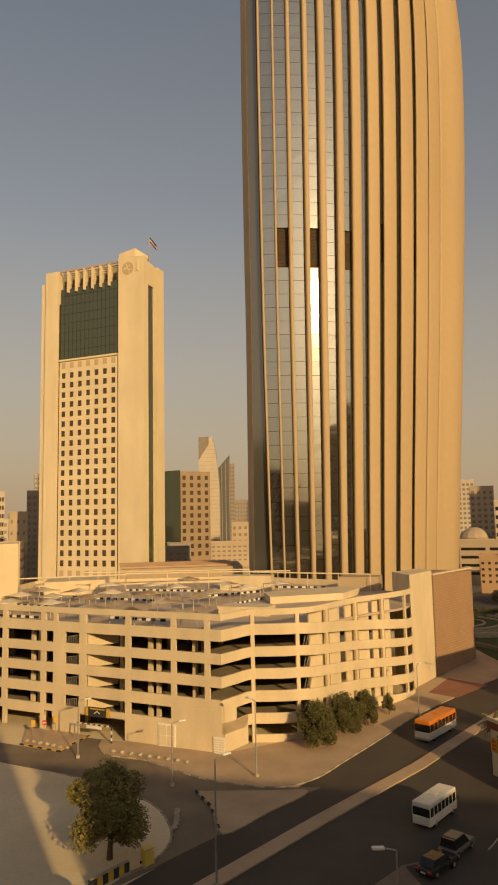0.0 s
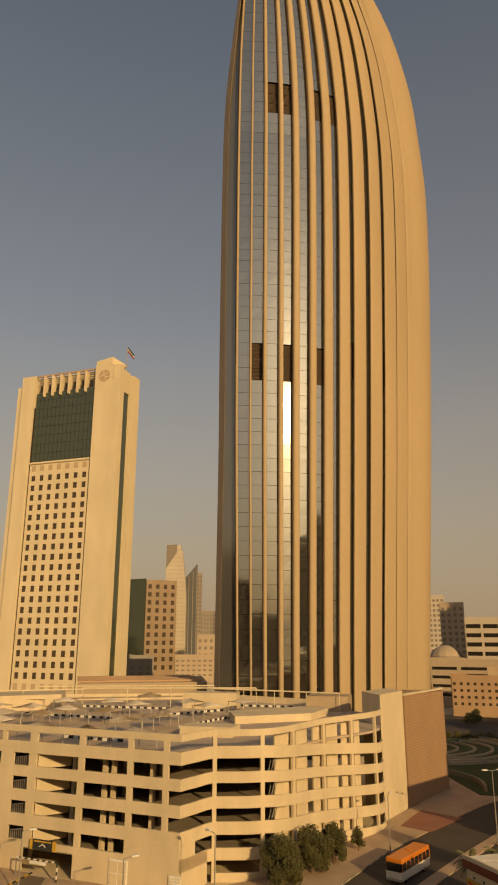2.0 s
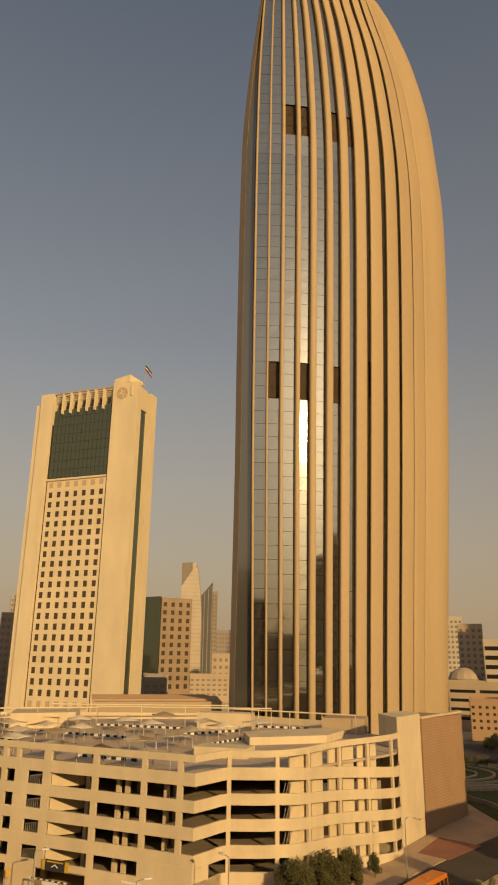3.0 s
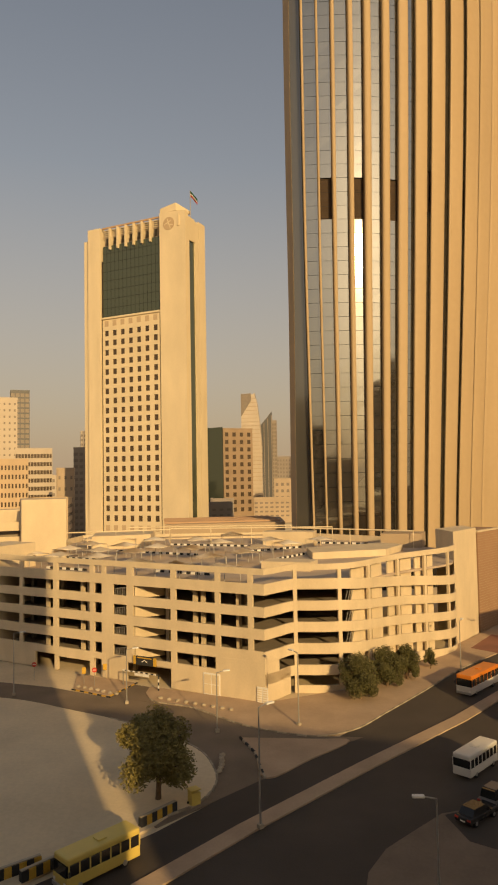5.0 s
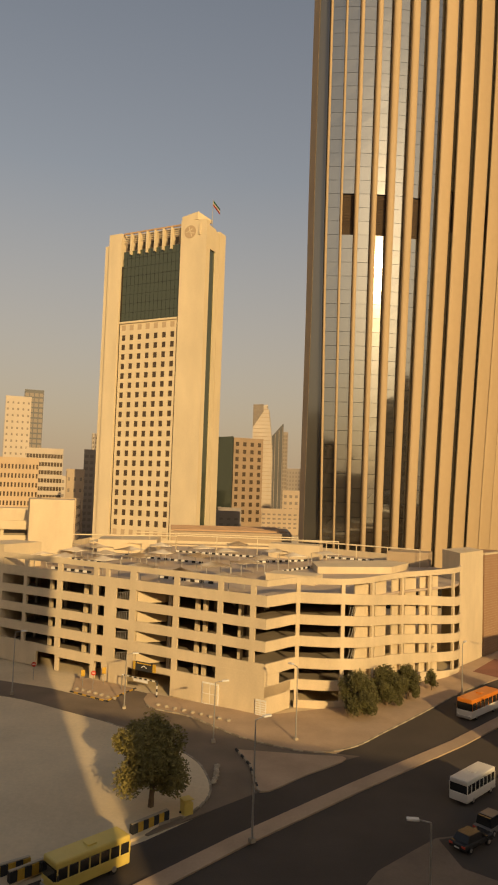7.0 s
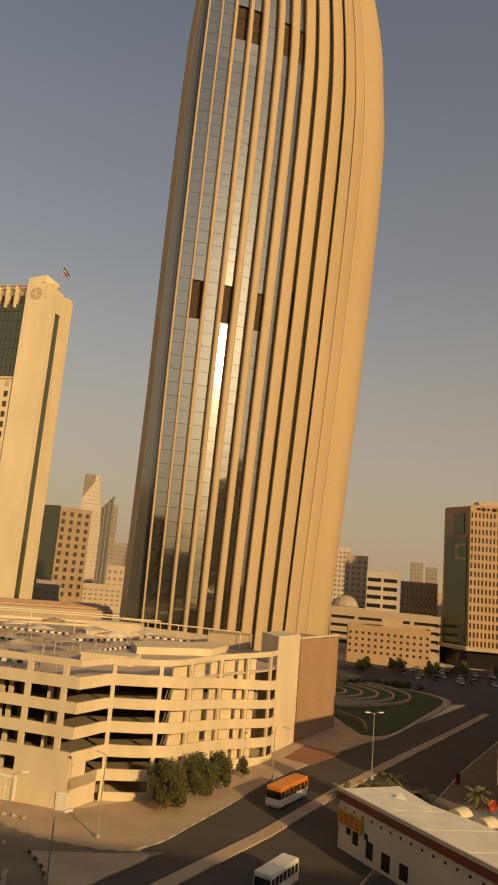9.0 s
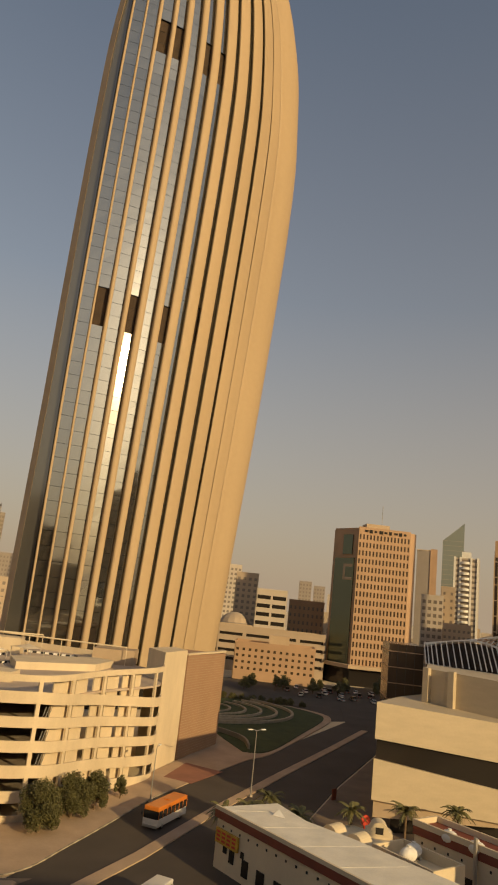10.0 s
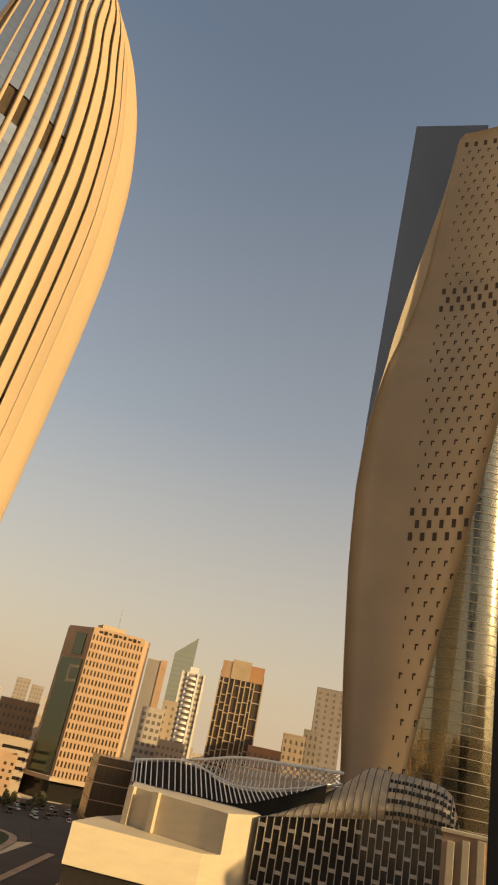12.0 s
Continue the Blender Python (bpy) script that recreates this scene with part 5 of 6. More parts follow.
# ---- second car park behind the first ----
cp2 = thing("car_park", -72, 150, 0, 0, "cream low car park with open bands and a plain end block", "car park")
rzc, _ = front_of(-78, 138, -54, 148)
for z0, z1 in ((0, 14.2), (15.6, 17.2), (18.5, 20.2), (21.5, 23.4)):
    o = part("band", bx(-40, 19, 0, 0.5, z0, z1), GARAGE, cp2)
    o.matrix_basis = pose(0, -7, 0, 0, 0, rzc)
for k in range(8):
    o = part("post", bx(-40 + 8 * k, -39.3 + 8 * k, 0.502, 1.1, 0, 21.6), GARAGE, cp2)
    o.matrix_basis = pose(0, -7, 0, 0, 0, rzc)
o = part("deck", bx(-40, 19, 3.2, 26, 0, 22.4), SLABM, cp2)
o.matrix_basis = pose(0, -7, 0, 0, 0, rzc)
part("end_block", prism([(16.2, -10.2), (24.8, -7.6), (21, 4), (11, 2)], 0, 28.4), GARAGE, cp2)
part("rear_parapet", prism([(-40, -4), (12, 12), (10, 18), (-44, 4)], 20.5, 25.6), GARAGE, cp2)
tagged(part("link_block", prism([(-47, 160), (-34, 165), (-36, 180), (-50, 175)], 0, 19.0), GARAGE), "low cream service block behind the car park", "building")
tagged(part("bank_podium", prism([(-38, 205), (-2, 212), (-4, 240), (-36, 236)], 0, 18.6), CONC_DARK), "brown roofed podium beside the tower", "building")
pr = thing("podium_roof", -38, 205, 18.6, 11, "brown slatted roof terrace edge", "roof")
for k in range(5):
    part("roof_slat", bx(0, 36, 4 + 5 * k, 6.5 + 5 * k, 0.002, 0.5), BROWN, pr)

# ---- unseen buildings, put behind the camera to cast the shade ----
sdx, sdy = 0.427, -0.904
own_house = thing("hotel", 0, 0, 0, 0, "tall hotel slab behind the camera, unseen, cut to cast shade", "building")
# its side runs along the sun's bearing, to shape the edge of the shade
part("wall", prism([(-70, -30), (13.6 + 0.4716 * 29.6, -30), (13.6, -0.4), (-70, -0.4)], 0, 62), TAN, own_house)
part("window_fin", bx(1.0, 1.35, -0.39, 0.603, 28, 36), KBLK, own_house, "dark window jamb")
hp = None
for r in range(16):
    for c in range(12):
        if abs(-66 + c * 6.6) < 5 and 25 < 4 + r * 3.6 < 40:
            continue
        if hp is None:
            hp = part("window", bx(0, 3.6, -0.42, -0.37, 0, 2.2), GL_DARK, own_house)
            hp.matrix_basis = pose(-66, 0, 4)
        else:
            again(hp, -66 + c * 6.6, 0, 4 + r * 3.6)
# added caster; the gap to the hotel lets a streak of sun through
wing = thing("office_wing", 0, 0, 0, 0, "long wing behind the camera, unseen, added to cast shade", "building")
ox, oy = 16.3 + 0.4716 * 25, -25.4
part("wall", prism([(ox, oy), (ox + 0.4716 * 16, oy - 16), (ox + 95, oy - 40), (ox + 88, oy - 24)], 0, 44.2), TAN, wing)
for k in range(10):
    part("window_band", ribbon([(ox + 1, oy - 0.35), (ox + 87, oy - 24.1)], 5 + 3.8 * k, 6.9 + 3.8 * k, -0.06), GL_DARK, wing)
# out of view; the last three are added to shade lawn and yard
for x0, y0, x1, y1, dp, h, nm in ((-120, -90, -92, -84, 24, 74, "apartment_block"), (60, -140, 92, -146, 26, 70, "apartment_block"), (-40, -150, -8, -156, 26, 95, "apartment_block"), (147, 0, 205, -12, 26, 58, "apartment_block"), (180, -60, 246, -62, 22, 100, "apartment_block"), (248, -60, 345, -64, 22, 122, "apartment_block")):
    block(nm, "tan block behind the camera, out of view, for shade and reflections", "building", (x1, y1), (x0, y0), dp, h, TAN, GL_BROWN, 6, 14, (0.5, 0.45), 4, side=False)


# ---- low restaurant buildings by the road ----
rest_h = thing("restaurant", 29.6, 90.2, 0, 0, "low cream restaurant with pale sheet roof and rust-red fascia", "building")
RR = [(0, 0), (8.1, -24.1), (12, -34), (22, -32), (17.2, -20.5), (13.8, -12), (10.4, -5.4), (9.2, 2)]
inner = [(0.35, -0.3), (8.4, -24), (12.2, -33.6), (21.6, -31.8), (16.9, -20.6), (13.5, -12), (10.1, -5.5), (9.0, 1.6)]
part("wall", prism(inner, 0, 5.6), CREAM, rest_h)
part("fascia", prism(RR, 5.6, 6.5), REDBAND, rest_h)
part("roof", prism(inner, 6.5, 6.75), ROOFM, rest_h)
part("roof_edge", ribbon(RR[:4], 6.5, 6.95, 0.3), CREAM, rest_h)
seam2 = bmesh.new()
for k in range(2, 34, 6):
    y = -k
    xa = -y / 24.1 * 8.1 + 0.5 if k <= 24 else 8.1 + (k - 24.1) / 9.9 * 3.9 + 0.5
    xb = 9.9 if k < 5 else (10.4 + (k - 5.4) * 0.45 if k < 20 else 16.8 + (k - 20.5) * 0.38)
    tube(seam2, (xa, y, 6.76), (xb - 0.4, y, 6.755), 0.014, n=4)
part("roof_seam", seam2, ROOFM, rest_h, kind="stuff")
rzw, wlen = front_of(0, 0, 8.1, -24.1)


def on_wall(name, bm, m, label=""):
    o = part(name, bm, m, rest_h, label)
    o.matrix_basis = pose(0.35, -0.3, 0, 0, 0, rzw)
    return o


for k in range(14):
    on_wall("vent", bx(1.2 + 1.7 * k, 1.42 + 1.7 * k, -0.05, 0.1, 4.75, 5.0), DARK)
for k, (x, z, w, h) in enumerate(((1.7, 2.1, 0.8, 0.8), (3.0, 1.4, 1.0, 1.6), (5.2, 2.6, 0.6, 0.7), (5.6, 0.8, 1.2, 1.8), (8.4, 0.6, 1.4, 1.8), (11.5, 0.8, 1.3, 1.6))):
    on_wall("window", bx(x, x + w, -0.06, 0.1, z, z + h), GL_DARK)
sg = on_wall("sign_board", bx(0.3, 4.8, -0.35, -0.07, 3.0, 4.6), KYEL, "yellow and red sign board")
for k in range(3):
    for j in range(4):
        part("sign_bar", bx(0.6 + j * 1.05, 1.3 + j * 1.05, -0.38, -0.352, 3.25 + 0.45 * k, 3.5 + 0.45 * k), RED, sg)
part("skylight", prism([(6.4, -3.4), (7.6, -4.4), (7.3, -3.2)], 6.752, [6.8, 6.8, 7.4]), WHITE, rest_h)

shop = thing("parapet_house", 55.0, 84.8, 0, -72, "cream flat-roofed shop with rust-red parapet band", "building")
part("wall", bx(0, 17, 0.15, 4.6, 0, 5.4), CREAM, shop)
part("fascia", bx(-0.15, 17.15, 0, 4.75, 5.4, 6.4), REDBAND, shop)
cpw = bmesh.new()
for q in ((-0.2, 17.2, -0.05, 0.3), (-0.2, 17.2, 4.5, 4.8), (-0.2, 0.2, 0.301, 4.49), (16.8, 17.2, 0.301, 4.49)):
    box(cpw, *q, 6.402, 7.1)
part("parapet", cpw, CREAM, shop)
for k in range(8):
    part("vent", bx(1.2 + 2 * k, 1.45 + 2 * k, 0.1, 0.152, 4.5, 4.8), DARK, shop)
for k in range(3):
    part("window", bx(3 + 4.5 * k, 4.6 + 4.5 * k, 0.1, 0.152, 1, 3), GL_DARK, shop)
part("flue", tube(bmesh.new(), (9.5, -0.3, 0), (9.5, -0.3, 7.8), 0.25), STEEL, shop)


def tank(x, y, z, rz=0):
    t = thing("water_tank", x, y, z, rz, "white plastic roof water tank on feet", "water tank", "roof water tanks")
    bm = bmesh.new()
    bmesh.ops.create_uvsphere(bm, u_segments=16, v_segments=10, radius=0.85, matrix=Matrix.Translation((0, 0, 1.0)) @ Matrix.Diagonal((1.5, 1, 1, 1)))
    part("vessel", bm, WHITE, t, smooth=True)
    part("cap", tube(bmesh.new(), (0, 0, 1.8), (0, 0, 2.0), 0.25), WHITE, t)
    for s in (-0.7, 0.7):
        part("foot", bx(s - 0.1, s + 0.1, -0.6, 0.6, 0, 0.4), STEEL, t)
    return t


tank(57.2, 80.2, 5.42, -72)
tank(58.4, 76.4, 5.42, -72)
hut = thing("roof_annex", 46.3, 80.0, 0, -72, "cream annex with sunken tank roof", "building")
part("wall", bx(0, 9, 0, 5.6, 0, 4.6), CREAM, hut)
hpw = bmesh.new()
for q in ((0, 9, 0, 0.25), (0, 9, 5.35, 5.6), (0, 0.25, 0.251, 5.349), (8.75, 9, 0.251, 5.349)):
    box(hpw, *q, 4.602, 5.8)
part("parapet", hpw, CREAM, hut)
tank(49.4, 77.0, 4.61, 20)
tank(50.8, 78.2, 4.61, 20)


def gable(x, y, z, rz):
    t = thing("scrolled_gable", x, y, z, rz, "small cream scrolled gable on the terrace roof", "gable", "terrace gables")
    out = [(-1.7, 0), (1.7, 0), (1.7, 0.7), (1.2, 0.9)] + [(1.1 * math.cos(radians(a)), 0.9 + 1.0 * math.sin(radians(a))) for a in range(20, 170, 18)] + [(-1.2, 0.9), (-1.7, 0.7)]
    bm = bmesh.new()
    f = [bm.verts.new((a, 0, b)) for a, b in out]
    g = [bm.verts.new((a, 2.4, b)) for a, b in out]
    bm.faces.new(f)
    bm.faces.new(g[::-1])
    for k in range(len(f)):
        bm.faces.new((f[k], g[k], g[(k + 1) % len(f)], f[(k + 1) % len(f)]))
    part("wall", bm, CREAM, t)
    part("opening", bx(-0.5, 0.5, -0.05, 0.1, 0.5, 1.3), DARK, t)
    return t


tagged(part("terrace", prism([(40.5, 85.2), (44, 78.8), (48, 80.5), (54, 84), (50, 92), (42, 90)], 0, 4.2), CREAM), "low cream terrace house between the roofs", "building")
gable(43.2, 85.4, 4.2, -60)
gable(45.0, 82.2, 4.2, -60)
gable(51.0, 86.5, 4.2, -25)

# ---- gate, doors, sign on the car park ----
pw = thing("panel_door", *along(51.7, -0.1)[:2], 0, -25.9, "white four-panel steel plant-room door", "door")
pw.location.x -= OX
pw.location.y -= OY
part("frame", bx(0, 2.9, -0.06, 0.06, 0, 3.2), WHITE, pw)
for ix in (0.15, 1.52):
    for iz in (0.2, 1.65):
        part("panel", bx(ix, ix + 1.22, -0.12, -0.062, iz, iz + 1.35, bevel=0.03), CREAM, pw)
pd = thing("double_door", -6.6 + 1.2, 100.4 - 0.55, 0, -25.9, "white louvred double door at the corner", "door")
for k in range(2):
    leaf = part("leaf", bx(0.9 * k, 0.9 * k + 0.86, -0.12, 0, 0, 2.3), WHITE, pd)
    for j in range(6):
        part("louvre", bx(0.9 * k + 0.1, 0.9 * k + 0.76, -0.16, -0.122, 0.3 + 0.32 * j, 0.45 + 0.32 * j), CREAM, leaf)
sgn = thing("entrance_sign", along(39.2, -0.35)[0] - OX, along(39.2, -0.35)[1] - OY, 3.0, -25.9, "black and yellow car park entrance sign", "sign")
part("board", bx(0, 3.4, -0.1, 0.1, 0, 1.35), KBLK, sgn)
part("end_plate", bx(-0.5, -0.01, -0.12, 0.1, 0.05, 1.3), KYEL, sgn)
part("end_plate", bx(3.41, 3.9, -0.12, 0.1, 0.05, 1.3), KYEL, sgn)
part("sign_bar", bx(0.3, 3.1, -0.13, -0.101, 1.05, 1.22), KYEL, sgn)
for s in (-1, 1):
    arw = bmesh.new()
    box(arw, -0.08, 0.62, -0.13, -0.101, -0.06, 0.06)
    o = part("arrow_bar", arw, WHITE, sgn)
    o.matrix_basis = pose(1.7, 0, 0.8, 0, 30 if s > 0 else 150, 0)
gate = thing("height_gate", along(38.0, -2.2)[0] - OX, along(38.0, -2.2)[1] - OY, 0, -25.9, "black and white striped height gate at the entrance", "gate")
for k in range(14):
    part("striped_bar", bx(0.5 * k, 0.5 * k + 0.49, -0.08, 0.08, 2.35, 2.5), KBLK if k % 2 else WHITE, gate)
for k in range(5):
    part("striped_post", bx(6.85, 7.0, -0.08, 0.08, 0.47 * k, 0.47 * k + 0.46), WHITE if k % 2 else KBLK, gate)
part("post", bx(0, 0.12, -0.06, 0.06, 0, 2.34), STEEL, gate)
part("banner", bx(2.4, 5.2, -0.1, -0.081, 1.9, 2.3), WHITE, gate)


def post_sign(x, y, kind_):
    t = thing("road_sign", x, y, 0.1, 10, "round red road sign on a thin post" if kind_ else "yellow hazard board on a post", "road sign", "road signs")
    part("post", tube(bmesh.new(), (0, 0, 0), (0, 0, 2.4), 0.05, n=6), STEEL, t)
    if kind_:
        part("disc", tube(bmesh.new(), (0, -0.06, 2.5), (0, -0.02, 2.5), 0.38, n=20), RED, t)
        part("bar", bx(-0.26, 0.26, -0.08, -0.062, 2.44, 2.56), WHITE, t)
    else:
        part("board", bx(-0.3, 0.3, -0.05, 0.0, 1.6, 2.6), KYEL, t)
    return t


post_sign(-31.2, 107.3, 1)
post_sign(-33.2, 108.4, 0)
post_sign(-30.4, 110.5, 0)
post_sign(-42.0, 110.5, 1)


def street_lamp(x, y, h, rz, twin=False, z=0.1):
    t = thing("street_lamp", x, y, z, rz, "tall grey steel street lamp with flat head" + ("s" if twin else ""), "street lamp", "street lamps")
    part("base", bx(-0.25, 0.25, -0.25, 0.25, 0, 0.4, bevel=0.03), KERB, t)
    part("pole", tube(bmesh.new(), (0, 0, 0.4), (0, 0, h), 0.11, 0.06, n=8), STEEL, t)
    for s in ((-1, 1) if twin else (1,)):
        part("arm", tube(bmesh.new(), (0, 0, h), (0.9 * s, 0, h + 0.15), 0.05, n=6), STEEL, t)
        part("lamp_head", bx(min(0.85 * s, 1.75 * s), max(0.85 * s, 1.75 * s), -0.2, 0.2, h + 0.08, h + 0.26, bevel=0.05), WHITE, t)
    return t


street_lamp(-3.4, 64.3, 10.8, 40, z=0.17)
street_lamp(0.4, 90.6, 9.2, 130)
street_lamp(-9.9, 88.1, 7.4, 20)
street_lamp(-24.1, 99.0, 7.6, 20)
street_lamp(-42.1, 102.5, 9.2, 20)
street_lamp(27.0, 115.5, 8.0, 60)
street_lamp(45.0, 119.0, 10.6, 10, True, z=0.17)
street_lamp(10.1, 52.0, 8.4, 180)


# ---- trees ----
def leaf_tree(name, x, y, h, r, seed, label, z=0.14, low=0.12, n=9000, size=0.11, lobes=15, leaf=LEAF):
    rg = random.Random(seed)
    t = thing(name, x, y, z, 0, label, "tree")
    tr = tube(bmesh.new(), (0, 0, -0.1), (0.1, 0.05, h * 0.3), r * 0.075, r * 0.05, n=9)
    tips = []
    for k in range(lobes):
        a = 6.2832 * k / lobes + rg.uniform(-0.3, 0.3)
        u = rg.uniform(0.2, 0.82)
        e = Vector((math.cos(a * 2.7) * r * u, math.sin(a * 2.7) * r * u, h * (low + 0.16 + (0.72 - low) * (k + rg.random()) / lobes * (1.1 - 0.45 * u))))
        tube(tr, (0.1, 0.05, h * rg.uniform(0.15, 0.32)), e, r * 0.035, r * 0.012, n=6)
        tips.append((e, r * rg.uniform(0.24, 0.42)))
    tips.append((Vector((0, 0, h * 0.82)), r * 0.42))
    tips.append((Vector((0.1 * r, 0, h * 0.55)), r * 0.6))
    part("trunk", tr, BARK, t)
    vs, fs = [], []
    for k in range(n):
        c, cr = tips[rg.randrange(len(tips))]
        d = Vector((rg.gauss(0, 1), rg.gauss(0, 1), rg.gauss(0, 1))).normalized() * cr * rg.uniform(0.45, 1.08)
        d.z *= 1.15
        p = c + d
        if p.z < h * low:
            p.z = h * low + rg.random() * 0.4
        u = Vector((rg.gauss(0, 1), rg.gauss(0, 1), rg.gauss(0, 0.7))).normalized()
        w = u.orthogonal().normalized()
        s = size * rg.uniform(0.6, 1.4)
        b = len(vs)
        vs += [p - u * s * 1.3, p + w * s * 0.55, p + u * s * 1.3, p - w * s * 0.55]
        fs.append((b, b + 1, b + 2, b + 3))
    me = bpy.data.meshes.new("crown")
    me.from_pydata([tuple(v) for v in vs], [], fs)
    me.materials.append(leaf)
    o = new("crown", me)
    o.parent = t
    tagged(o, kind="stuff")
    return t


leaf_tree("tree", -13.9, 69.9, 8.9, 4.1, 11, "broad olive-green tree on the sand lot", n=24000, size=0.13, lobes=26)
leaf_tree("bush_tree", 9.3, 101.2, 6.3, 3.1, 12, "dense dark green bushy tree at the car park wall", low=0.02, n=15000, lobes=24, leaf=BUSH)
leaf_tree("bush_tree", 14.0, 107.4, 5.8, 2.8, 13, "dense dark green bushy tree at the car park wall", low=0.02, n=12000, lobes=22, leaf=BUSH)
leaf_tree("bush_tree", 17.7, 111.0, 5.4, 2.1, 14, "dense dark green bushy tree at the car park wall", low=0.04, n=9000, lobes=20, leaf=BUSH)
leaf_tree("bush_tree", 22.4, 116.8, 3.6, 1.1, 15, "small dark green bushy tree on the verge", low=0.06, n=2600, size=0.09, leaf=BUSH)
rgs = random.Random(8)
for k in range(14):
    u = k / 13
    leaf_tree("shrub", 74 + 26 * u + rgs.uniform(-1, 1), 236 - 10 * u + rgs.uniform(-2, 2), rgs.uniform(1.2, 2.2), rgs.uniform(1.2, 1.9), 40 + k, "dark low garden shrub at the lawn's far edge", z=-0.1, low=0.05, n=420, size=0.24, lobes=5, leaf=BUSH)
for k in range(18):
    leaf_tree("street_tree", 92 + k * 4.6 + rgs.uniform(-2, 2), 262 + (k % 3) * 6 + rgs.uniform(-2, 2), rgs.uniform(4, 6.5), rgs.uniform(2, 3.2), 80 + k, "dark street tree before the far buildings", z=-0.1, low=0.15, n=450, size=0.36, lobes=5, leaf=BUSH)


def palm(x, y, h, seed):
    rg = random.Random(seed)
    t = thing("palm", x, y, 0.1, 0, "date palm with drooping green fronds", "palm tree", "palms")
    part("trunk", tube(bmesh.new(), (0, 0, -0.1), (0.1, 0, h), 0.24, 0.17, n=8), BARK, t)
    for k in range(22):
        a, lift = 6.2832 * k / 22 + rg.uniform(-0.15, 0.15), rg.uniform(0.1, 2.2)
        L = rg.uniform(1.7, 2.4)
        bm = bmesh.new()
        prev = None
        for j in range(8):
            u = j / 7
            c = Vector((math.cos(a) * L * u, math.sin(a) * L * u, h + lift * u * 1.3 - 1.7 * u * u + 0.1))
            s = Vector((-math.sin(a), math.cos(a), 0))
            if prev is not None:
                for sg_ in (-1, 1):
                    wv = 0.42 * math.sin(math.pi * (0.15 + 0.85 * u))
                    q = [prev, c, c + s * sg_ * wv + Vector((0, 0, -0.16)) + (c - prev) * 0.7, prev + (c - prev) * 0.45 + s * sg_ * wv + Vector((0, 0, -0.16)) + (c - prev) * 0.5]
                    bm.faces.new([bm.verts.new(p) for p in q])
            prev = c
        part("frond", bm, PALM, t)
    return t


for k, (x, y, h) in enumerate(((36.5, 96.5, 4.6), (40.0, 98, 5.6), (32.5, 95.5, 4.4), (43.5, 95, 4.2), (50, 92.5, 5.6), (58.5, 92.5, 5.6), (66.5, 91.5, 5.8), (74, 88, 5.2), (71, 84.5, 6.2))):
    palm(x, y, h, 60 + k)


# ---- road furniture ----
def barrier(x, y, rz, n):
    t = thing("concrete_barrier", x, y, 0.12, rz, "black and yellow striped concrete barrier", "barrier", "striped barriers")
    for k in range(n):
        part("stripe", prism([(0.62 * k, -0.25), (0.62 * k + 0.61, -0.25), (0.62 * k + 0.61, 0.25), (0.62 * k, 0.25)], 0, 0.85), KYEL if k % 2 else KBLK, t)
    part("cap", bx(0, 0.62 * n - 0.01, -0.16, 0.16, 0.852, 0.95, bevel=0.03), KERB, t)
    return t


barrier(-14.5, 64.3, 51, 7)
barrier(-25.2, 54.6, 41, 8)
barrier(-28.4, 50.8, 48, 8)
barrier(-22.2, 55.4, 48, 8)
skip = thing("yellow_bin", -10.2, 69.0, 0.14, 40, "tipped yellow plastic refuse bin", "bin")
part("body", prism([(-0.5, -0.5), (0.5, -0.5), (0.42, 0.45), (-0.42, 0.45)], 0, [1.2, 1.1, 1.3, 1.35]), YEL, skip)
part("lid", bx(-0.55, 0.55, -0.55, 0.5, 1.37, 1.45, bevel=0.03), YEL, skip)
part("wheel", tube(bmesh.new(), (-0.52, 0.3, 0.12), (-0.44, 0.3, 0.12), 0.12, n=10), RUBBER, skip)
rk = random.Random(21)


def boulder(x, y):
    t = bmesh.new()
    bmesh.ops.create_icosphere(t, subdivisions=2, radius=0.34)
    for v in t.verts:
        v.co *= rk.uniform(0.75, 1.2)
        v.co.z *= 0.7
    o = part("boulder", t, KERB)
    o.matrix_world = pose(x, y, 0.32)
    return tagged(o, "pale boundary boulder set along the verge", "boulder", "verge boulders")


for k in range(7):
    boulder(-33.5 + 1.15 * k, 106.6 - 0.62 * k)
for k in range(9):
    boulder(-19.6 + 1.35 * k, 101.0 - 0.62 * k)
for k in range(6):
    boulder(-8.4 + 0.1 * math.sin(k), 76.2 + 0.85 * k)


# ---- vehicles ----
def wheels(t, xs, half, r):
    for x in xs:
        for s in (-1, 1):
            w = part("wheel", tube(bmesh.new(), (x, s * half - 0.11, r), (x, s * half + 0.11, r), r, n=18), RUBBER, t)
            part("rim", tube(bmesh.new(), (x, s * (half + 0.112), r), (x, s * (half + 0.13), r), r * 0.55, n=14), STEEL, w)


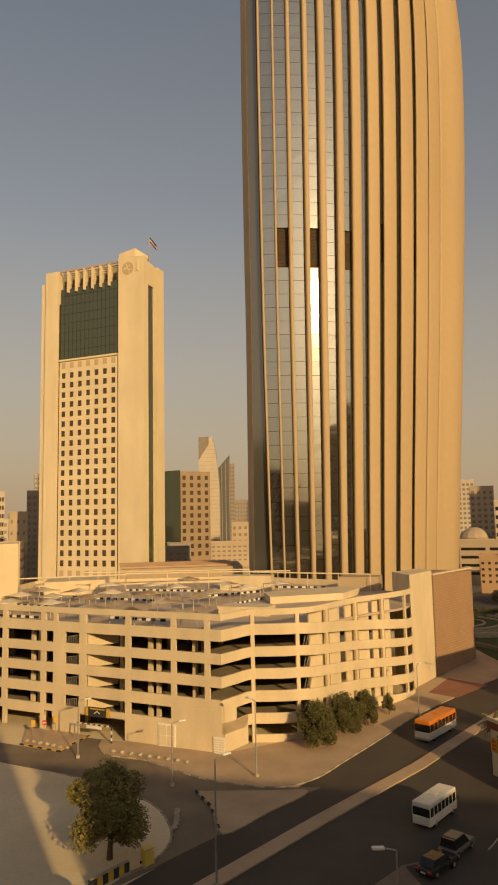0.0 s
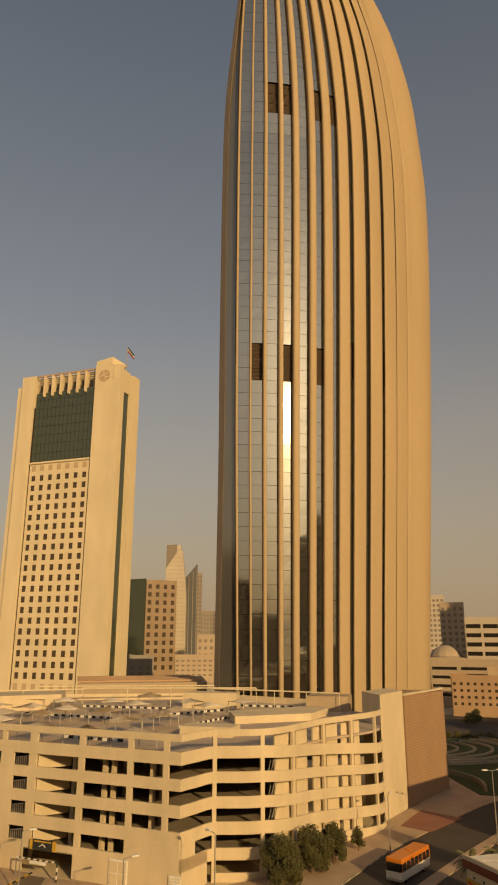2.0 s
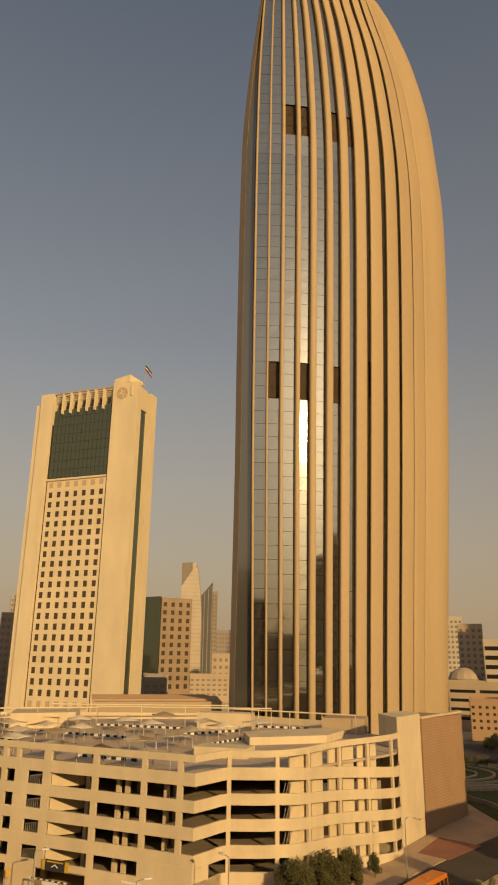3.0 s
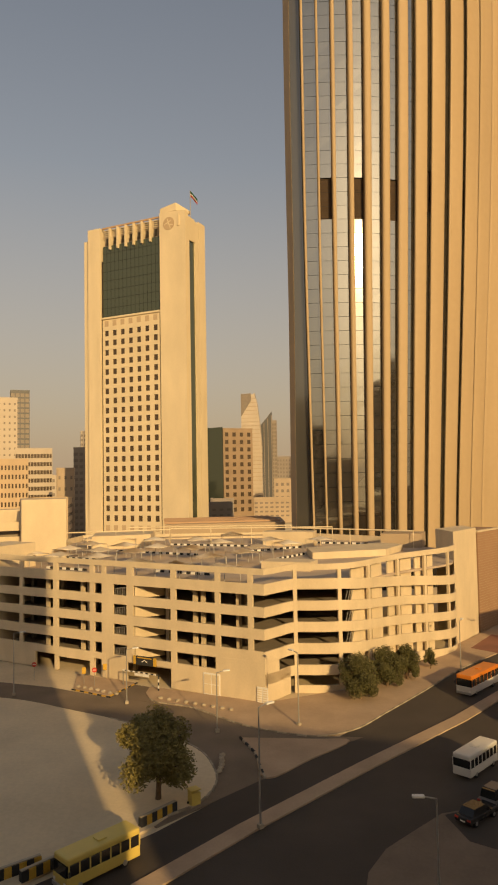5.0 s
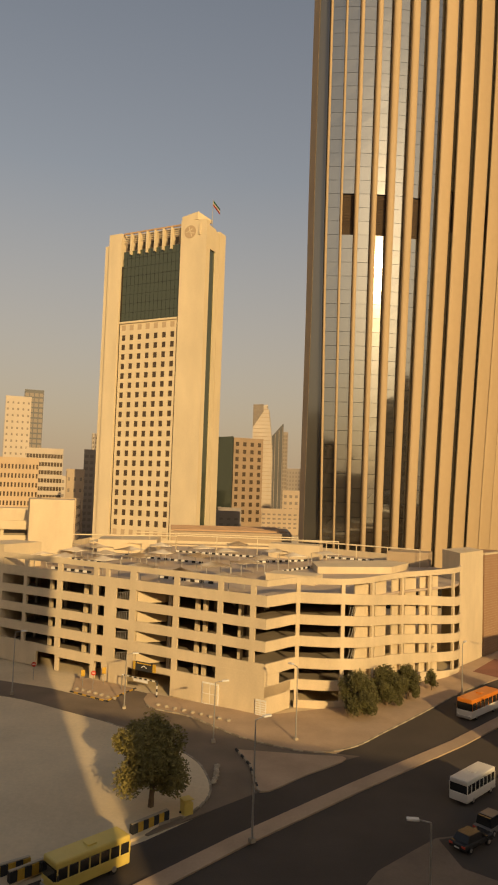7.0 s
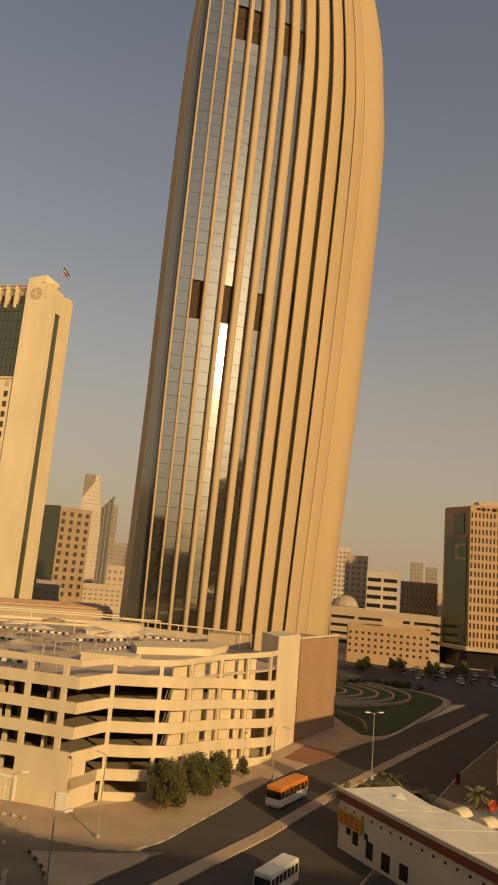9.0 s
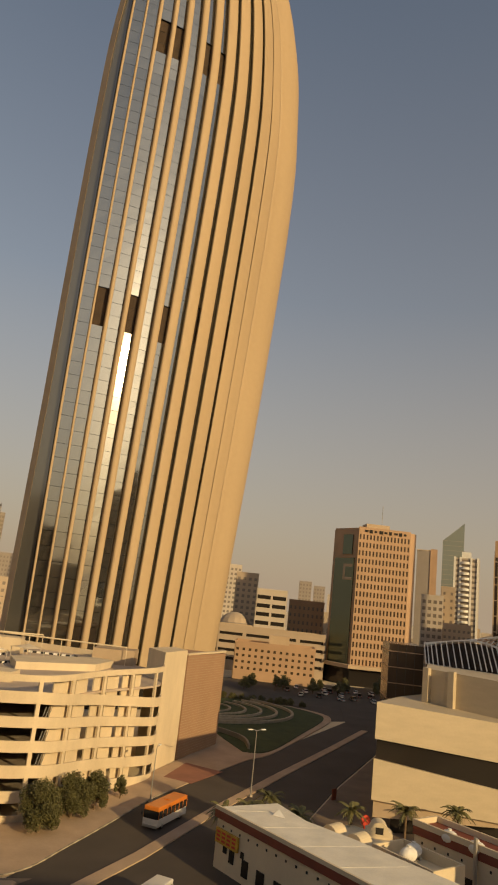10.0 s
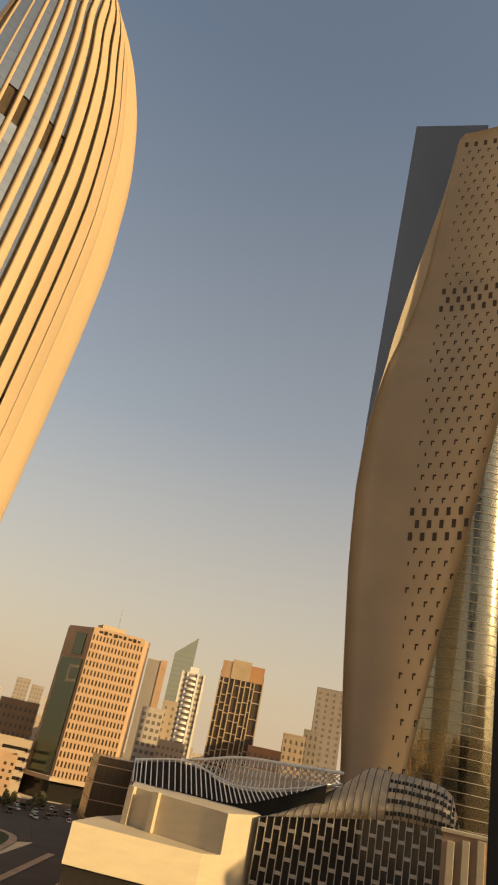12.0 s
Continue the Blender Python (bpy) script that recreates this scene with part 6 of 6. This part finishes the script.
def bus(name, x, y, rz, L, W, H, paint, lower, label, z=0.01):
    t = thing(name, x, y, z, rz, label, "bus")
    h = W / 2
    bm = bmesh.new()
    box(bm, -L / 2, L / 2, -h, h, 0.38, H * 0.48, bevel=0.08)
    part("body", bm, lower, t)
    part("window_band", bx(-L / 2 + 0.06, L / 2 - 0.1, -h + 0.03, h - 0.03, H * 0.48 - 0.02, H * 0.8, bevel=0.05), GL_VEH, t, "dark tinted windows")
    part("roof", bx(-L / 2, L / 2 - 0.08, -h, h, H * 0.8 - 0.01, H, bevel=0.14), paint, t)
    n = 7
    for k in range(n + 1):
        for s in (-1, 1):
            px = -L / 2 + 0.08 + (L - 0.3) * k / n
            part("window_post", bx(px - 0.06, px + 0.06, s * (h - 0.02) - 0.03, s * (h - 0.02) + 0.03, H * 0.47, H * 0.82), paint, t)
    part("windscreen", bx(L / 2 - 0.1, L / 2 - 0.02, -h + 0.15, h - 0.15, H * 0.42, H * 0.8), GL_VEH, t)
    part("bumper", bx(L / 2 - 0.05, L / 2 + 0.12, -h + 0.05, h - 0.05, 0.3, 0.6, bevel=0.04), STEEL, t)
    for s in (-0.75, 0.75):
        part("headlight", bx(L / 2 - 0.02, L / 2 + 0.03, s * h - 0.15, s * h + 0.15, 0.7, 0.9), WHITE, t)
        part("mirror", bx(L / 2 - 0.2, L / 2 - 0.05, s * (h + 0.25) / 0.75 - 0.06, s * (h + 0.25) / 0.75 + 0.06, H * 0.55, H * 0.7), KBLK, t)
    wheels(t, (-L * 0.28, L * 0.33), h - 0.12, 0.42)
    part("roof_hatch", bx(-0.6, 0.2, -0.4, 0.4, H, H + 0.1), paint, t)
    return t


bus("minibus", -16.4, 57.1, 229, 7.0, 2.1, 2.7, YEL, YEL, "yellow minibus with dark windows on the road")
bus("city_bus", 27.3, 106.3, 229.5, 9.0, 2.4, 3.0, ORA, CARW, "orange and white city bus on the road")
bus("minibus", 19.4, 77.6, 49, 6.4, 2.05, 2.6, CARW, CARW, "white minibus with dark windows on the road")


def car(x, y, rz, paint, label, z=0.13, suv=False):
    t = thing("car", x, y, z, rz, label, "car", "parked cars")
    hh = 1.75 if suv else 1.45
    part("body", bx(-2.25, 2.25, -0.88, 0.88, 0.3, 0.88, bevel=0.14), paint, t)
    cb = bmesh.new()
    lo_ = [cb.verts.new(p) for p in ((-1.75, -0.8, 0.86), (1.1, -0.8, 0.86), (1.1, 0.8, 0.86), (-1.75, 0.8, 0.86))]
    hi_ = [cb.verts.new(p) for p in ((-1.35 if not suv else -1.7, -0.64, hh - 0.06), (0.35, -0.64, hh - 0.06), (0.35, 0.64, hh - 0.06), (-1.35 if not suv else -1.7, 0.64, hh - 0.06))]
    cb.faces.new(hi_)
    for k in range(4):
        cb.faces.new((lo_[k], lo_[(k + 1) % 4], hi_[(k + 1) % 4], hi_[k]))
    part("cabin_glass", cb, GL_VEH, t)
    part("roof", bx(-1.36, 0.36, -0.66, 0.66, hh - 0.06, hh, bevel=0.025), paint, t)
    for s in (-1, 1):
        part("pillar", tube(bmesh.new(), (1.08, s * 0.79, 0.88), (0.36, s * 0.64, hh - 0.04), 0.04, n=5), paint, t)
        part("headlight", bx(2.2, 2.27, s * 0.6 - 0.2, s * 0.6 + 0.2, 0.62, 0.78), WHITE, t)
        part("tail_light", bx(-2.27, -2.2, s * 0.65 - 0.18, s * 0.65 + 0.18, 0.62, 0.8), RED, t)
        part("mirror", bx(0.75, 0.95, s * 0.95 - 0.08, s * 0.95 + 0.08, 0.9, 1.05), paint, t)
    part("number_plate", bx(-2.28, -2.265, -0.25, 0.25, 0.45, 0.58), WHITE, t)
    wheels(t, (-1.4, 1.4), 0.8, 0.33)
    return t


car(16.6, 66.6, 42, CARD, "black saloon car parked beside the road")
car(19.4, 70.0, 47, CARG, "grey car parked beside the road", suv=True)
first_car = car(126, 246, 75, CARW, "white car in the open parking area", z=-0.1)
dark_car = car(131, 268, 80, CARG, "grey car in the open parking area", z=-0.1, suv=True)
for k in range(26):
    src = first_car if rk.random() < 0.6 else dark_car
    copy_thing(src, pose(112 + (k % 9) * 6.8 + rk.uniform(-1.5, 1.5), 252 + (k // 9) * 13 + (k % 9) * -1.4 + rk.uniform(-1.5, 1.5), -0.11, 0, 0, 70 + rk.uniform(-12, 12)))
flat("car_yard", [(58, 238), (92, 226), (98, 214), (98, 200), (106, 202), (122, 238), (150, 241), (196, 262), (196, 292), (150, 296), (58, 300)], -0.13, -0.11, ASPHALT, "asphalt parking yard before the far blocks", "road")
stop_sign = thing("red_awning", 55.0, 97.5, 0.12, 0, "round red lamp sign on a red post among palms", "sign")
part("ball", tube(bmesh.new(), (0, -0.2, 3.0), (0, 0.1, 3.0), 0.75, n=20), RED, stop_sign)
part("post", tube(bmesh.new(), (0, 0.1, 0), (0, 0.1, 3.0), 0.15, n=8), RED, stop_sign)
banner_ = thing("red_banner", 60.4, 118.5, 0.12, 20, "tall red upright advertising banner", "sign")
part("panel", bx(-0.5, 0.5, -0.1, 0.1, 0, 1.8, bevel=0.03), REDBAND, banner_)
